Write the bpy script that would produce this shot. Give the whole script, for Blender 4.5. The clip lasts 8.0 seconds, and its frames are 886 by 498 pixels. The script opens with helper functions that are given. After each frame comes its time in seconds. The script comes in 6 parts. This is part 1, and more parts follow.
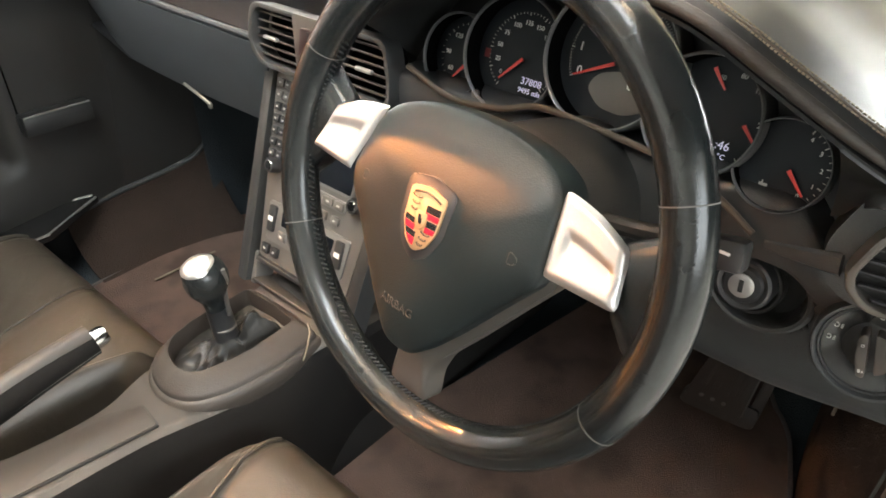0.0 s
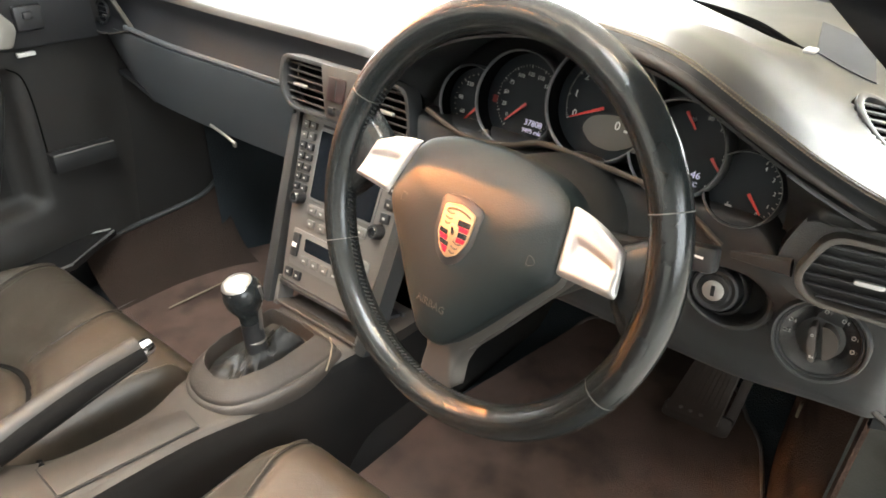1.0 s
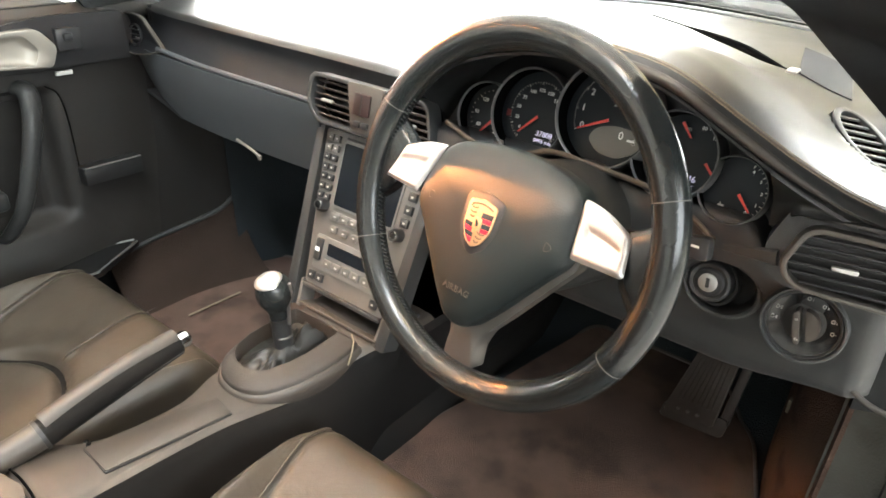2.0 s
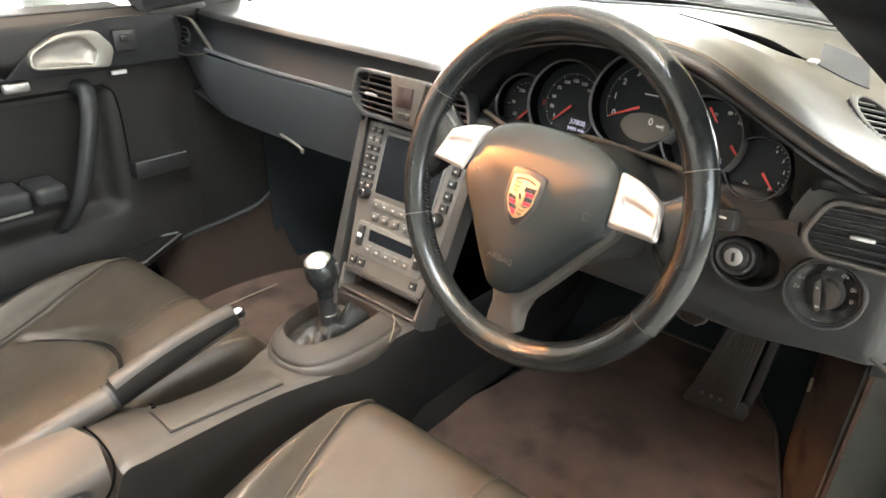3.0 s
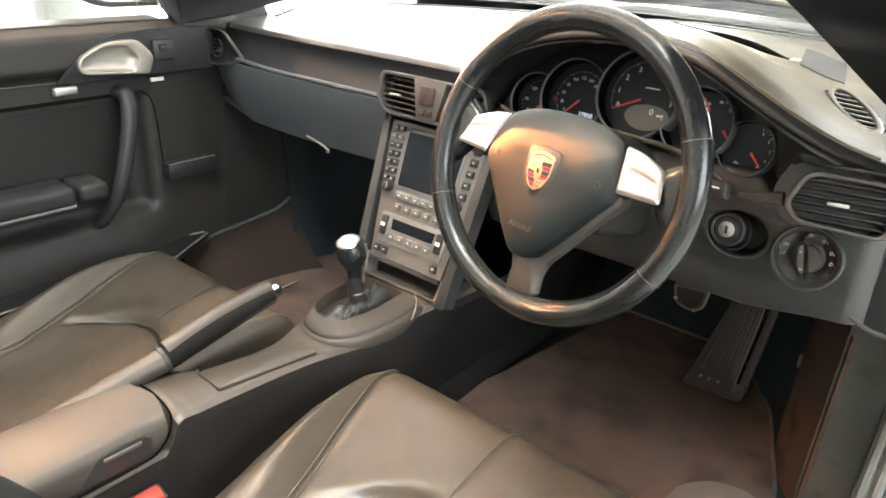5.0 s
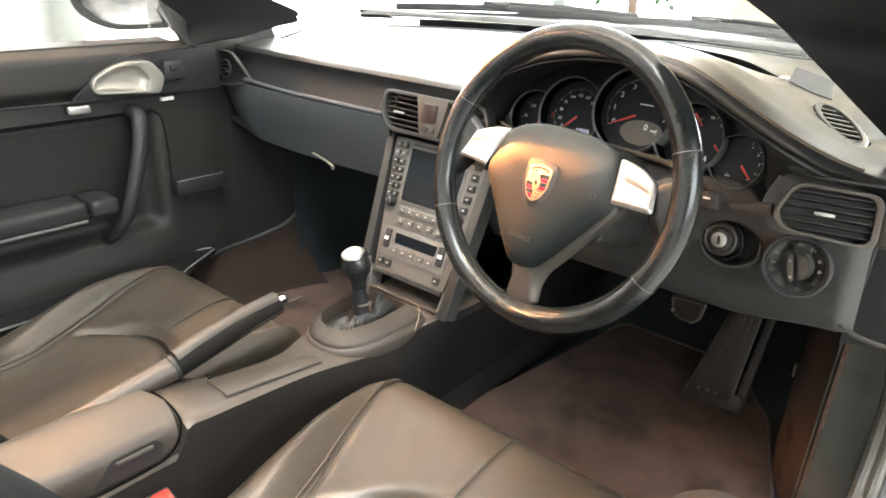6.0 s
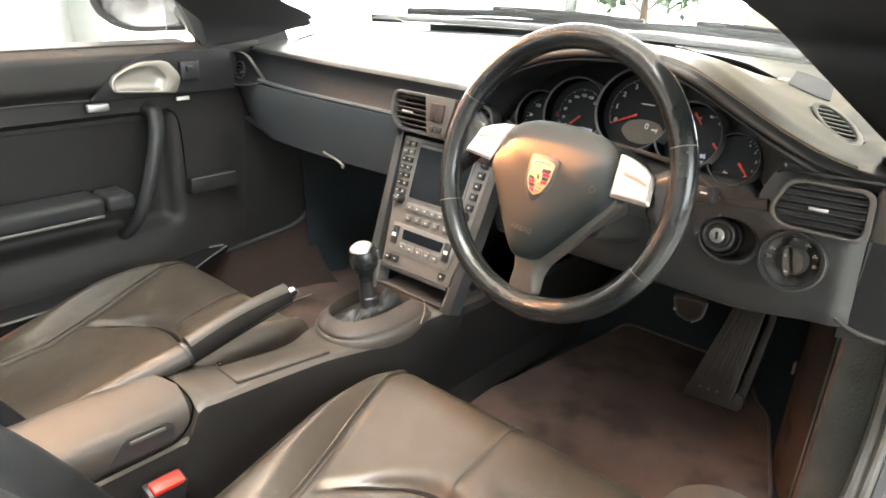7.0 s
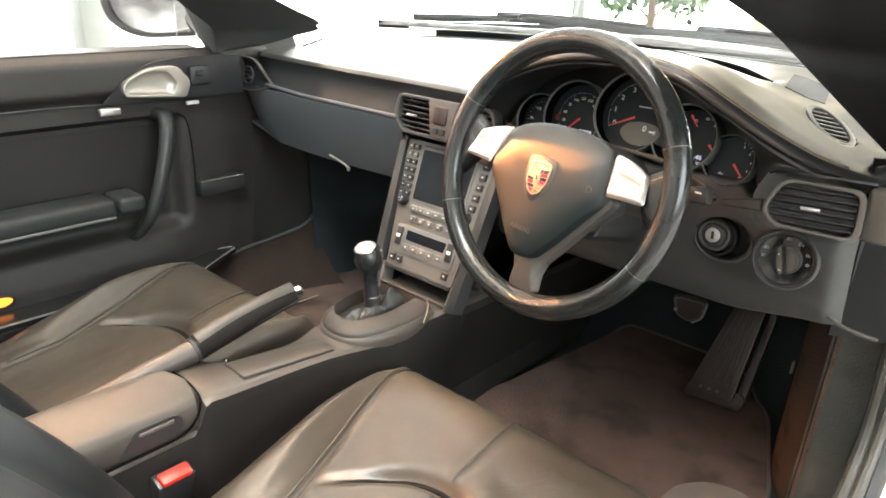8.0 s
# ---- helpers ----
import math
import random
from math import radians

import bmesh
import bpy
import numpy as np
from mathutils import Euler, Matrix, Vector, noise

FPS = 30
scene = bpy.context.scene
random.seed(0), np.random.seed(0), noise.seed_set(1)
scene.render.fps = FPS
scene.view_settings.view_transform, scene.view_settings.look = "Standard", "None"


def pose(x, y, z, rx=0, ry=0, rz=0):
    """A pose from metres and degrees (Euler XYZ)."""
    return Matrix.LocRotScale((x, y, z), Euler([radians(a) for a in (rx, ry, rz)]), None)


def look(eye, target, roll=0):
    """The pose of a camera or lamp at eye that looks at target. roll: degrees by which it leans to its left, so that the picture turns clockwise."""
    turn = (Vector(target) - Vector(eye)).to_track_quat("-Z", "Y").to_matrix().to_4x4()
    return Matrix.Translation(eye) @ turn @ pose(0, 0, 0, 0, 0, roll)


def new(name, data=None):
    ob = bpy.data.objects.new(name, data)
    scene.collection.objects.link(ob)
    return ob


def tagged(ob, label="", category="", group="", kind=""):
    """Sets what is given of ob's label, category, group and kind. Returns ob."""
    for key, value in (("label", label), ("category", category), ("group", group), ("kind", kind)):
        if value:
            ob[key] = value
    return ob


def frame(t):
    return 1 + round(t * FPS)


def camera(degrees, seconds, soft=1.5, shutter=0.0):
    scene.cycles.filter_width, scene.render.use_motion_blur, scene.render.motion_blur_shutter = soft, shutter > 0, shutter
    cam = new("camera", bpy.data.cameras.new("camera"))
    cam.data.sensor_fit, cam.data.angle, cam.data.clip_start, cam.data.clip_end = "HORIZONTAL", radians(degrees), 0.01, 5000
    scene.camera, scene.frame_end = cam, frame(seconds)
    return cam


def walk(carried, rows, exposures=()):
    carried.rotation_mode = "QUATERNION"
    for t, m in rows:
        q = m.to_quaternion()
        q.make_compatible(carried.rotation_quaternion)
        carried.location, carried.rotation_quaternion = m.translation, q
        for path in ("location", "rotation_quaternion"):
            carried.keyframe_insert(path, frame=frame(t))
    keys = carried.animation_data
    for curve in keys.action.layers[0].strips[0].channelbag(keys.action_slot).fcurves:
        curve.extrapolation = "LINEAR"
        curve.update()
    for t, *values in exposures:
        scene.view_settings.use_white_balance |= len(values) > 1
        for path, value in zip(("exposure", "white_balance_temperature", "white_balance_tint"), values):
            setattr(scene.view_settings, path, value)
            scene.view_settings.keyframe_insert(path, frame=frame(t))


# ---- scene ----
cam = camera(64.6, 8.0, soft=1.7)
PATH = [
    (0, (0.596, 0.036, 0.788), (-0.486, 1.298, -0.324), 1.0),
    (0.5, (0.618, -0.02, 0.805), (-0.462, 1.29, -0.251), 1.6),
    (1, (0.631, -0.07, 0.818), (-0.445, 1.287, -0.183), 2.1),
    (2.5, (0.673, -0.186, 0.821), (-0.434, 1.211, -0.086), 2.5),
    (3, (0.682, -0.224, 0.809), (-0.456, 1.156, -0.087), 2.3),
    (3.5, (0.689, -0.261, 0.796), (-0.452, 1.125, -0.086), 2.5),
    (4, (0.702, -0.29, 0.787), (-0.44, 1.101, -0.084), 2.6),
    (4.5, (0.718, -0.314, 0.786), (-0.429, 1.087, -0.064), 2.6),
    (6, (0.753, -0.358, 0.785), (-0.426, 1.065, 0.02), 2.3),
    (6.5, (0.768, -0.37, 0.78), (-0.423, 1.052, 0.03), 2.5),
    (7, (0.781, -0.379, 0.776), (-0.426, 1.031, 0.033), 2.6),
    (7.5, (0.793, -0.386, 0.776), (-0.426, 1.017, 0.039), 2.5),
    (8, (0.805, -0.391, 0.777), (-0.425, 1.007, 0.047), 2.4),
]
walk(cam, [(t, look(eye, target, roll)) for t, eye, target, roll in PATH], exposures=[(0, -0.13), (1.0, 0.06), (2.5, 0.19), (8, 0.27)])

# ---------- light ----------
world = bpy.data.worlds.new("world")
scene.world = world
world.use_nodes = True
_nt = world.node_tree
_sky = _nt.nodes.new("ShaderNodeTexSky")
_sky.sky_type, _sky.sun_disc = "NISHITA", False
_sky.sun_elevation, _sky.sun_rotation = radians(38), radians(-20)
_nt.links.new(_sky.outputs[0], _nt.nodes["Background"].inputs[0])
_nt.nodes["Background"].inputs[1].default_value = 0.12


def area(name, at, to, sx, sy, watts, colour):
    d = bpy.data.lights.new(name, "AREA")
    d.shape, d.size, d.size_y, d.energy, d.color = "RECTANGLE", sx, sy, watts, colour
    ob = new(name, d)
    ob.matrix_world = look(at, to)
    return ob


area("window_daylight", (-1.6, 6.4, 1.7), (-1.6, 0, 1.3), 8.8, 2.9, 2840, (0.96, 1.0, 1.0))
area("side_window_daylight", (-5.6, 1.5, 1.5), (0, 0.6, 0.8), 6.0, 2.4, 260, (0.98, 0.99, 1.0))
# unseen cool lamp added under the ceiling for wheel, seat and footwell; no window there
area("rear_cool_fill", (0.9, -1.0, 3.35), (0.45, 0.25, 0.0), 1.8, 0.9, 130, (0.86, 0.95, 1.0))
area("door_side_daylight", (5.3, -0.6, 1.8), (0.4, 0.3, 0.4), 3.6, 2.2, 245, (0.88, 0.96, 1.0))
area("ceiling_panel_light", (-0.2, -0.4, 3.4), (-0.2, -0.4, 0), 2.4, 1.0, 58, (1.0, 0.80, 0.57))
ceiling_lamp = area("warm_ceiling_lamp", (0.75, 0.05, 3.3), (0.38, 0.22, 0.1), 0.35, 0.35, 4.6, (1.0, 0.72, 0.50))
ceiling_lamp.data.spread = radians(30)
spot = area("warm_spotlight", (-2.5, 0.3, 3.1), (-0.36, 0.0, 0.2), 0.30, 0.30, 8, (1.0, 0.56, 0.28))
spot.data.spread = radians(40)
side_lamp = area("warm_side_lamp", (-3.8, 0.9, 2.45), (0.245, 0.335, 0.585), 0.10, 0.10, 2.0, (1.0, 0.33, 0.08))
side_lamp.data.spread = radians(3.2)
rear_lamp = area("warm_rear_lamp", (-2.7, -2.2, 3.1), (0.30, 0.30, 0.40), 0.30, 0.30, 1.1, (1.0, 0.40, 0.14))
rear_lamp.data.spread = radians(13)

# ---------- materials ----------


def mat(name, colour, rough=0.5, metal=0.0, grain=None, bump=0.15, vary=0.25, spec=0.5, scale2=6.0, coat=0.0, crease=0.0):
    """grain: size in metres of the fine relief; vary: how far the colour strays at the coarse scale; crease: size of soft folds."""
    m = bpy.data.materials.new(name)
    m.use_nodes = True
    nt = m.node_tree
    b = nt.nodes["Principled BSDF"]
    b.inputs["Base Color"].default_value = (*colour, 1)
    b.inputs["Roughness"].default_value = rough
    b.inputs["Metallic"].default_value = metal
    b.inputs["Specular IOR Level"].default_value = spec
    b.inputs["Coat Weight"].default_value = coat
    b.inputs["Coat Roughness"].default_value = 0.15
    co = nt.nodes.new("ShaderNodeTexCoord")
    if vary:
        big = nt.nodes.new("ShaderNodeTexNoise")
        big.inputs["Scale"].default_value, big.inputs["Detail"].default_value = scale2, 6
        nt.links.new(co.outputs["Object"], big.inputs["Vector"])
        mix = nt.nodes.new("ShaderNodeMix")
        mix.data_type = "RGBA"
        nt.links.new(big.outputs["Fac"], mix.inputs["Factor"])
        mix.inputs["A"].default_value = (*[c * (1 - vary) for c in colour], 1)
        mix.inputs["B"].default_value = (*[min(1, c * (1 + vary)) for c in colour], 1)
        nt.links.new(mix.outputs["Result"], b.inputs["Base Color"])
        ro = nt.nodes.new("ShaderNodeMapRange")
        ro.inputs["From Min"].default_value, ro.inputs["From Max"].default_value = 0.3, 0.7
        ro.inputs["To Min"].default_value, ro.inputs["To Max"].default_value = max(0.03, rough - 0.12 * vary * 2), min(1, rough + 0.12 * vary * 2)
        nt.links.new(big.outputs["Fac"], ro.inputs["Value"])
        nt.links.new(ro.outputs["Result"], b.inputs["Roughness"])
    if grain:
        vo = nt.nodes.new("ShaderNodeTexVoronoi")
        vo.inputs["Scale"].default_value = 1 / grain
        nt.links.new(co.outputs["Object"], vo.inputs["Vector"])
        fine = nt.nodes.new("ShaderNodeTexNoise")
        fine.inputs["Scale"].default_value, fine.inputs["Detail"].default_value = 0.6 / grain, 5
        nt.links.new(co.outputs["Object"], fine.inputs["Vector"])
        add = nt.nodes.new("ShaderNodeMath")
        nt.links.new(vo.outputs["Distance"], add.inputs[0])
        nt.links.new(fine.outputs["Fac"], add.inputs[1])
        bu = nt.nodes.new("ShaderNodeBump")
        bu.inputs["Strength"].default_value, bu.inputs["Distance"].default_value = bump, grain
        nt.links.new(add.outputs[0], bu.inputs["Height"])
        nt.links.new(bu.outputs["Normal"], b.inputs["Normal"])
        if crease:
            fold = nt.nodes.new("ShaderNodeTexNoise")
            fold.inputs["Scale"].default_value, fold.inputs["Detail"].default_value, fold.inputs["Distortion"].default_value = 1 / crease, 3, 1.2
            nt.links.new(co.outputs["Object"], fold.inputs["Vector"])
            big_bump = nt.nodes.new("ShaderNodeBump")
            big_bump.inputs["Strength"].default_value, big_bump.inputs["Distance"].default_value = 0.16, crease * 0.12
            nt.links.new(fold.outputs["Fac"], big_bump.inputs["Height"])
            nt.links.new(big_bump.outputs["Normal"], bu.inputs["Normal"])
    return m


def glow(name, colour, strength):
    m = bpy.data.materials.new(name)
    m.use_nodes = True
    b = m.node_tree.nodes["Principled BSDF"]
    b.inputs["Base Color"].default_value = (*colour, 1)
    b.inputs["Emission Color"].default_value = (*colour, 1)
    b.inputs["Emission Strength"].default_value = strength
    return m


def glass(name, colour=(1, 1, 1), rough=0.0):
    m = bpy.data.materials.new(name)
    m.use_nodes = True
    b = m.node_tree.nodes["Principled BSDF"]
    b.inputs["Base Color"].default_value = (*colour, 1)
    b.inputs["Roughness"].default_value = rough
    b.inputs["Transmission Weight"].default_value = 1.0
    b.inputs["IOR"].default_value = 1.45
    return m


M = {
    "leather": mat("seat_leather", (0.042, 0.035, 0.027), 0.35, grain=0.0016, bump=0.07, vary=0.18, crease=0.045),
    "rim_leather": mat("rim_leather", (0.013, 0.015, 0.0155), 0.21, grain=0.0011, bump=0.05, vary=0.25, scale2=14),
    "dash_leather": mat("dash_leather", (0.026, 0.027, 0.027), 0.35, grain=0.0014, bump=0.07, vary=0.2, spec=0.29),
    "pad": mat("airbag_skin", (0.009, 0.0135, 0.0145), 0.40, grain=0.0012, bump=0.10, vary=0.12, spec=0.36),
    "soft": mat("soft_touch_plastic", (0.029, 0.030, 0.030), 0.55, grain=0.0012, bump=0.15, vary=0.15),
    "glovebox": mat("glovebox_skin", (0.060, 0.066, 0.071), 0.5, grain=0.0012, bump=0.15, vary=0.12),
    "plastic": mat("dark_plastic", (0.022, 0.022, 0.023), 0.4, grain=0.0008, bump=0.06, vary=0.2),
    "console": mat("console_paint", (0.045, 0.038, 0.032), 0.48, grain=0.0007, bump=0.04, vary=0.15),
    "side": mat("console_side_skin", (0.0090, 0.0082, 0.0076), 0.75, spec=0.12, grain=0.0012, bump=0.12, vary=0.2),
    "stack": mat("stack_grey_paint", (0.108, 0.101, 0.092), 0.36, grain=0.0006, bump=0.03, vary=0.12),
    "bezel": mat("bezel_grey", (0.15, 0.147, 0.14), 0.36, metal=0.2, grain=0.0006, bump=0.02, vary=0.12),
    "silver": mat("silver_paint", (0.50, 0.49, 0.475), 0.32, metal=0.75, grain=0.0005, bump=0.01, vary=0.06),
    "dull_silver": mat("dull_silver", (0.13, 0.122, 0.112), 0.38, metal=0.5, grain=0.0005, bump=0.02, vary=0.1),
    "door_silver": mat("worn_door_silver", (0.36, 0.34, 0.30), 0.40, metal=0.7, grain=0.0006, bump=0.02, vary=0.1),
    "pedal": mat("worn_pedal_rubber", (0.034, 0.023, 0.018), 0.5, grain=0.001, bump=0.1, vary=0.35, scale2=20),
    "chrome": mat("chrome", (0.8, 0.8, 0.8), 0.10, metal=1.0, vary=0.04),
    "cap": mat("brushed_cap", (0.82, 0.80, 0.76), 0.30, metal=0.9, grain=0.0004, bump=0.03, vary=0.08, scale2=60),
    "rubber": mat("black_rubber", (0.016, 0.016, 0.016), 0.5, grain=0.001, bump=0.1, vary=0.3),
    "carpet": mat("carpet", (0.106, 0.072, 0.059), 0.95, grain=0.0013, bump=0.9, vary=0.55, spec=0.1, scale2=12),
    "carpet_warm": mat("side_carpet", (0.080, 0.050, 0.038), 0.95, grain=0.0022, bump=0.8, vary=0.35, spec=0.1, scale2=9),
    # shade under the dash and its bluish haze are mixed into this colour
    "shaded_floor_carpet": mat("shaded_floor_carpet", (0.032, 0.039, 0.044), 0.95, grain=0.0022, bump=0.8, vary=0.3, spec=0.1, scale2=9),
    "void": mat("dark_gap", (0.004, 0.004, 0.004), 1.0, vary=0.1, spec=0.0),
    "binding": mat("mat_binding", (0.085, 0.072, 0.066), 0.8, grain=0.001, bump=0.4, vary=0.2),
    "dial": mat("dial_face", (0.013, 0.016, 0.019), 0.5, vary=0.1, spec=0.2),
    "ring": mat("gauge_ring", (0.13, 0.13, 0.128), 0.35, metal=0.2, vary=0.08),
    "mark": mat("dial_white", (0.72, 0.72, 0.70), 0.5, vary=0.04),
    "red": mat("needle_red", (0.62, 0.035, 0.025), 0.4, vary=0.05),
    "lcd": mat("display_grey", (0.10, 0.095, 0.08), 0.35, vary=0.1),
    "screen": mat("screen_black", (0.008, 0.010, 0.013), 0.15, vary=0.1, spec=0.15),
    "thread": mat("stitch_thread", (0.20, 0.165, 0.115), 0.8, vary=0.2, scale2=300),
    "grey_thread": mat("grey_thread", (0.10, 0.097, 0.09), 0.8, vary=0.2, scale2=300),
    "gold": mat("badge_gold", (0.46, 0.30, 0.16), 0.42, metal=0.5, grain=0.0008, bump=0.2, vary=0.2, scale2=120),
    "badge_red": mat("badge_red", (0.42, 0.012, 0.03), 0.25, vary=0.08, coat=0.5),
    "badge_black": mat("badge_black", (0.012, 0.012, 0.012), 0.25, vary=0.08, coat=0.5),
    "buckle": mat("buckle_red", (0.75, 0.025, 0.015), 0.35, vary=0.06),
    "white": mat("white_wall_paint", (0.8, 0.79, 0.77), 0.7, grain=0.003, bump=0.1, vary=0.04, scale2=2),
    "grey_wall": mat("grey_wall_paint", (0.42, 0.40, 0.37), 0.7, grain=0.003, bump=0.1, vary=0.05, scale2=2),
    "cream": mat("cream_wall_paint", (0.55, 0.46, 0.28), 0.7, grain=0.003, bump=0.1, vary=0.05, scale2=2),
    "tile": mat("showroom_floor", (0.60, 0.57, 0.53), 0.25, vary=0.08, scale2=1.5),
    "body": mat("body_paint", (0.02, 0.021, 0.024), 0.15, vary=0.05, coat=1.0),
    "column": mat("column_paint", (0.15, 0.165, 0.155), 0.5, vary=0.06, scale2=2),
    "bark": mat("bark", (0.16, 0.11, 0.07), 0.9, grain=0.01, bump=0.6, vary=0.3),
    "leaf": mat("leaf", (0.045, 0.11, 0.03), 0.5, vary=0.4, scale2=20),
    "pot": mat("plant_pot", (0.3, 0.3, 0.3), 0.5, vary=0.1),
    "vent_frame": mat("vent_frame", (0.072, 0.064, 0.055), 0.40, metal=0.2, grain=0.0006, bump=0.02, vary=0.12),
    "symbol": mat("key_symbol_grey", (0.42, 0.41, 0.38), 0.5, vary=0.05),
    "gaiter": mat("gaiter_leather", (0.016, 0.016, 0.015), 0.40, grain=0.0012, bump=0.15, vary=0.3),
    "welt": mat("brown_welt", (0.060, 0.043, 0.028), 0.6, grain=0.001, bump=0.2, vary=0.2),
    "hood_band": mat("brown_black_leather", (0.029, 0.024, 0.020), 0.55, grain=0.0014, bump=0.2, vary=0.25),
    # side carpet at about half its brightness: footwell shade put into the colour
    "carpet_shaded": mat("shaded_pile_carpet", (0.036, 0.025, 0.020), 0.95, grain=0.0022, bump=0.8, vary=0.4, spec=0.1, scale2=9),
    "panel_leather": mat("panel_leather", (0.011, 0.0115, 0.013), 0.6, grain=0.0014, bump=0.1, vary=0.2, spec=0.2),
    # near-black trim: holds the right pillar's shade in its colour
    "pillar": mat("darkened_trim", (0.006, 0.006, 0.006), 0.75, grain=0.0016, bump=0.1, vary=0.2, spec=0.2),
    "warn": mat("dim_red_lens", (0.16, 0.012, 0.010), 0.4, vary=0.05),
    "door": mat("door_skin", (0.018, 0.0165, 0.015), 0.55, grain=0.0014, bump=0.12, vary=0.2, spec=0.4),
    "insert": mat("door_insert_leather", (0.011, 0.010, 0.009), 0.55, grain=0.0016, bump=0.15, vary=0.25, spec=0.35),
    # seat leather darkened for the backrests: their shade is in the colour
    "shaded_leather": mat("backrest_leather", (0.008, 0.0095, 0.011), 0.55, grain=0.0016, bump=0.08, vary=0.15, spec=0.22),
    "trim_grey": mat("grey_green_trim", (0.052, 0.053, 0.046), 0.65, grain=0.003, bump=0.2, vary=0.35, scale2=9),
    # black rubber made paler: light falling on the seal is in this colour
    "seal": mat("lightened_seal_rubber", (0.060, 0.055, 0.046), 0.45, grain=0.002, bump=0.12, vary=0.3, scale2=18),
    "heel": mat("worn_heel_pad", (0.150, 0.120, 0.100), 0.85, grain=0.0015, bump=0.5, vary=0.3, scale2=20, spec=0.15),
    "gloss_black": mat("gloss_black_plastic", (0.012, 0.012, 0.012), 0.22, vary=0.15, scale2=25),
    "hazard": mat("hazard_button_red", (0.026, 0.013, 0.012), 0.4, vary=0.1),
    "glass": glass("window_glass"),
    "mirror": mat("mirror_glass", (0.9, 0.9, 0.9), 0.02, metal=1.0, vary=0),
    "amber": glow("amber_lens", (1.0, 0.24, 0.02), 3.2),
}

def soil(m, size, low, amount):
    """Dark soiled patches with soft outlines laid over a material's own colour."""
    nt = m.node_tree
    b = nt.nodes["Principled BSDF"]
    src = b.inputs["Base Color"].links[0].from_socket
    co = nt.nodes.new("ShaderNodeTexCoord")
    no = nt.nodes.new("ShaderNodeTexNoise")
    no.inputs["Scale"].default_value, no.inputs["Detail"].default_value, no.inputs["Roughness"].default_value = 1 / size, 3, 0.45
    nt.links.new(co.outputs["Object"], no.inputs["Vector"])
    mr = nt.nodes.new("ShaderNodeMapRange")
    mr.interpolation_type = "SMOOTHSTEP"
    mr.inputs["From Min"].default_value, mr.inputs["From Max"].default_value = low, low + 0.22
    mr.inputs["To Min"].default_value, mr.inputs["To Max"].default_value = 0.0, amount
    nt.links.new(no.outputs["Fac"], mr.inputs["Value"])
    mx = nt.nodes.new("ShaderNodeMix")
    mx.data_type = "RGBA"
    nt.links.new(mr.outputs["Result"], mx.inputs["Factor"])
    nt.links.new(src, mx.inputs["A"])
    mx.inputs["B"].default_value = (0.018, 0.014, 0.012, 1)
    nt.links.new(mx.outputs["Result"], b.inputs["Base Color"])


soil(M["carpet"], 0.09, 0.47, 0.5)
soil(M["trim_grey"], 0.06, 0.50, 0.55)
soil(M["carpet_warm"], 0.06, 0.52, 0.5)

# ---------- mesh tools ----------


def finish(bm, name, material, angle=35):
    bmesh.ops.remove_doubles(bm, verts=bm.verts, dist=1e-6)
    bmesh.ops.recalc_face_normals(bm, faces=bm.faces)
    me = bpy.data.meshes.new(name)
    bm.to_mesh(me)
    bm.free()
    for p in me.polygons:
        p.use_smooth = True
    me.set_sharp_from_angle(angle=radians(angle))
    me.materials.append(material)
    return me


def part(name, bm, material, parent, label="", angle=35):
    ob = new(name, finish(bm, name, M[material], angle))
    if parent:
        ob.parent = parent
        ob.matrix_parent_inverse = Matrix() if parent.parent else Matrix.Translation(-parent.location)
    if label:
        tagged(ob, label)
    return ob


def thing(name, label, category, at=(0, 0, 0), group="", kind=""):
    ob = new(name)
    ob.location = at
    ob.empty_display_size = 0.05
    return tagged(ob, label, category, group, kind)


def solid(name, bm, material, label, category, group="", kind=""):
    return tagged(part(name, bm, material, None), label, category, group, kind)


def bm_new():
    return bmesh.new()


def xf(bm, m):
    bmesh.ops.transform(bm, matrix=m, verts=bm.verts)
    return bm


def join(*bms):
    out = bm_new()
    for b in bms:
        me = bpy.data.meshes.new("tmp")
        b.to_mesh(me)
        b.free()
        out.from_mesh(me)
        bpy.data.meshes.remove(me)
    return out


def box(c, s, bev=0.0, seg=2, m=None):
    bm = bm_new()
    bmesh.ops.create_cube(bm, size=1)
    bmesh.ops.scale(bm, vec=s, verts=bm.verts)
    if bev:
        bmesh.ops.bevel(bm, geom=bm.edges[:], offset=bev, segments=seg, affect="EDGES", profile=0.5)
    bmesh.ops.translate(bm, vec=c, verts=bm.verts)
    return xf(bm, m) if m else bm


def round_poly(pts, r, n=5):
    """Corners of a polygon rounded; r a number or one for each corner."""
    out, k = [], len(pts)
    for i in range(k):
        p, a, b = Vector(pts[i]), Vector(pts[i - 1]), Vector(pts[(i + 1) % k])
        rr = r[i] if hasattr(r, "__len__") else r
        d1, d2 = (a - p), (b - p)
        t = min(rr, d1.length * 0.49, d2.length * 0.49)
        p1, p2 = p + d1.normalized() * t, p + d2.normalized() * t
        for j in range(n + 1):
            s = j / n
            out.append(tuple((1 - s) ** 2 * p1 + 2 * s * (1 - s) * p + s * s * p2))
    return out


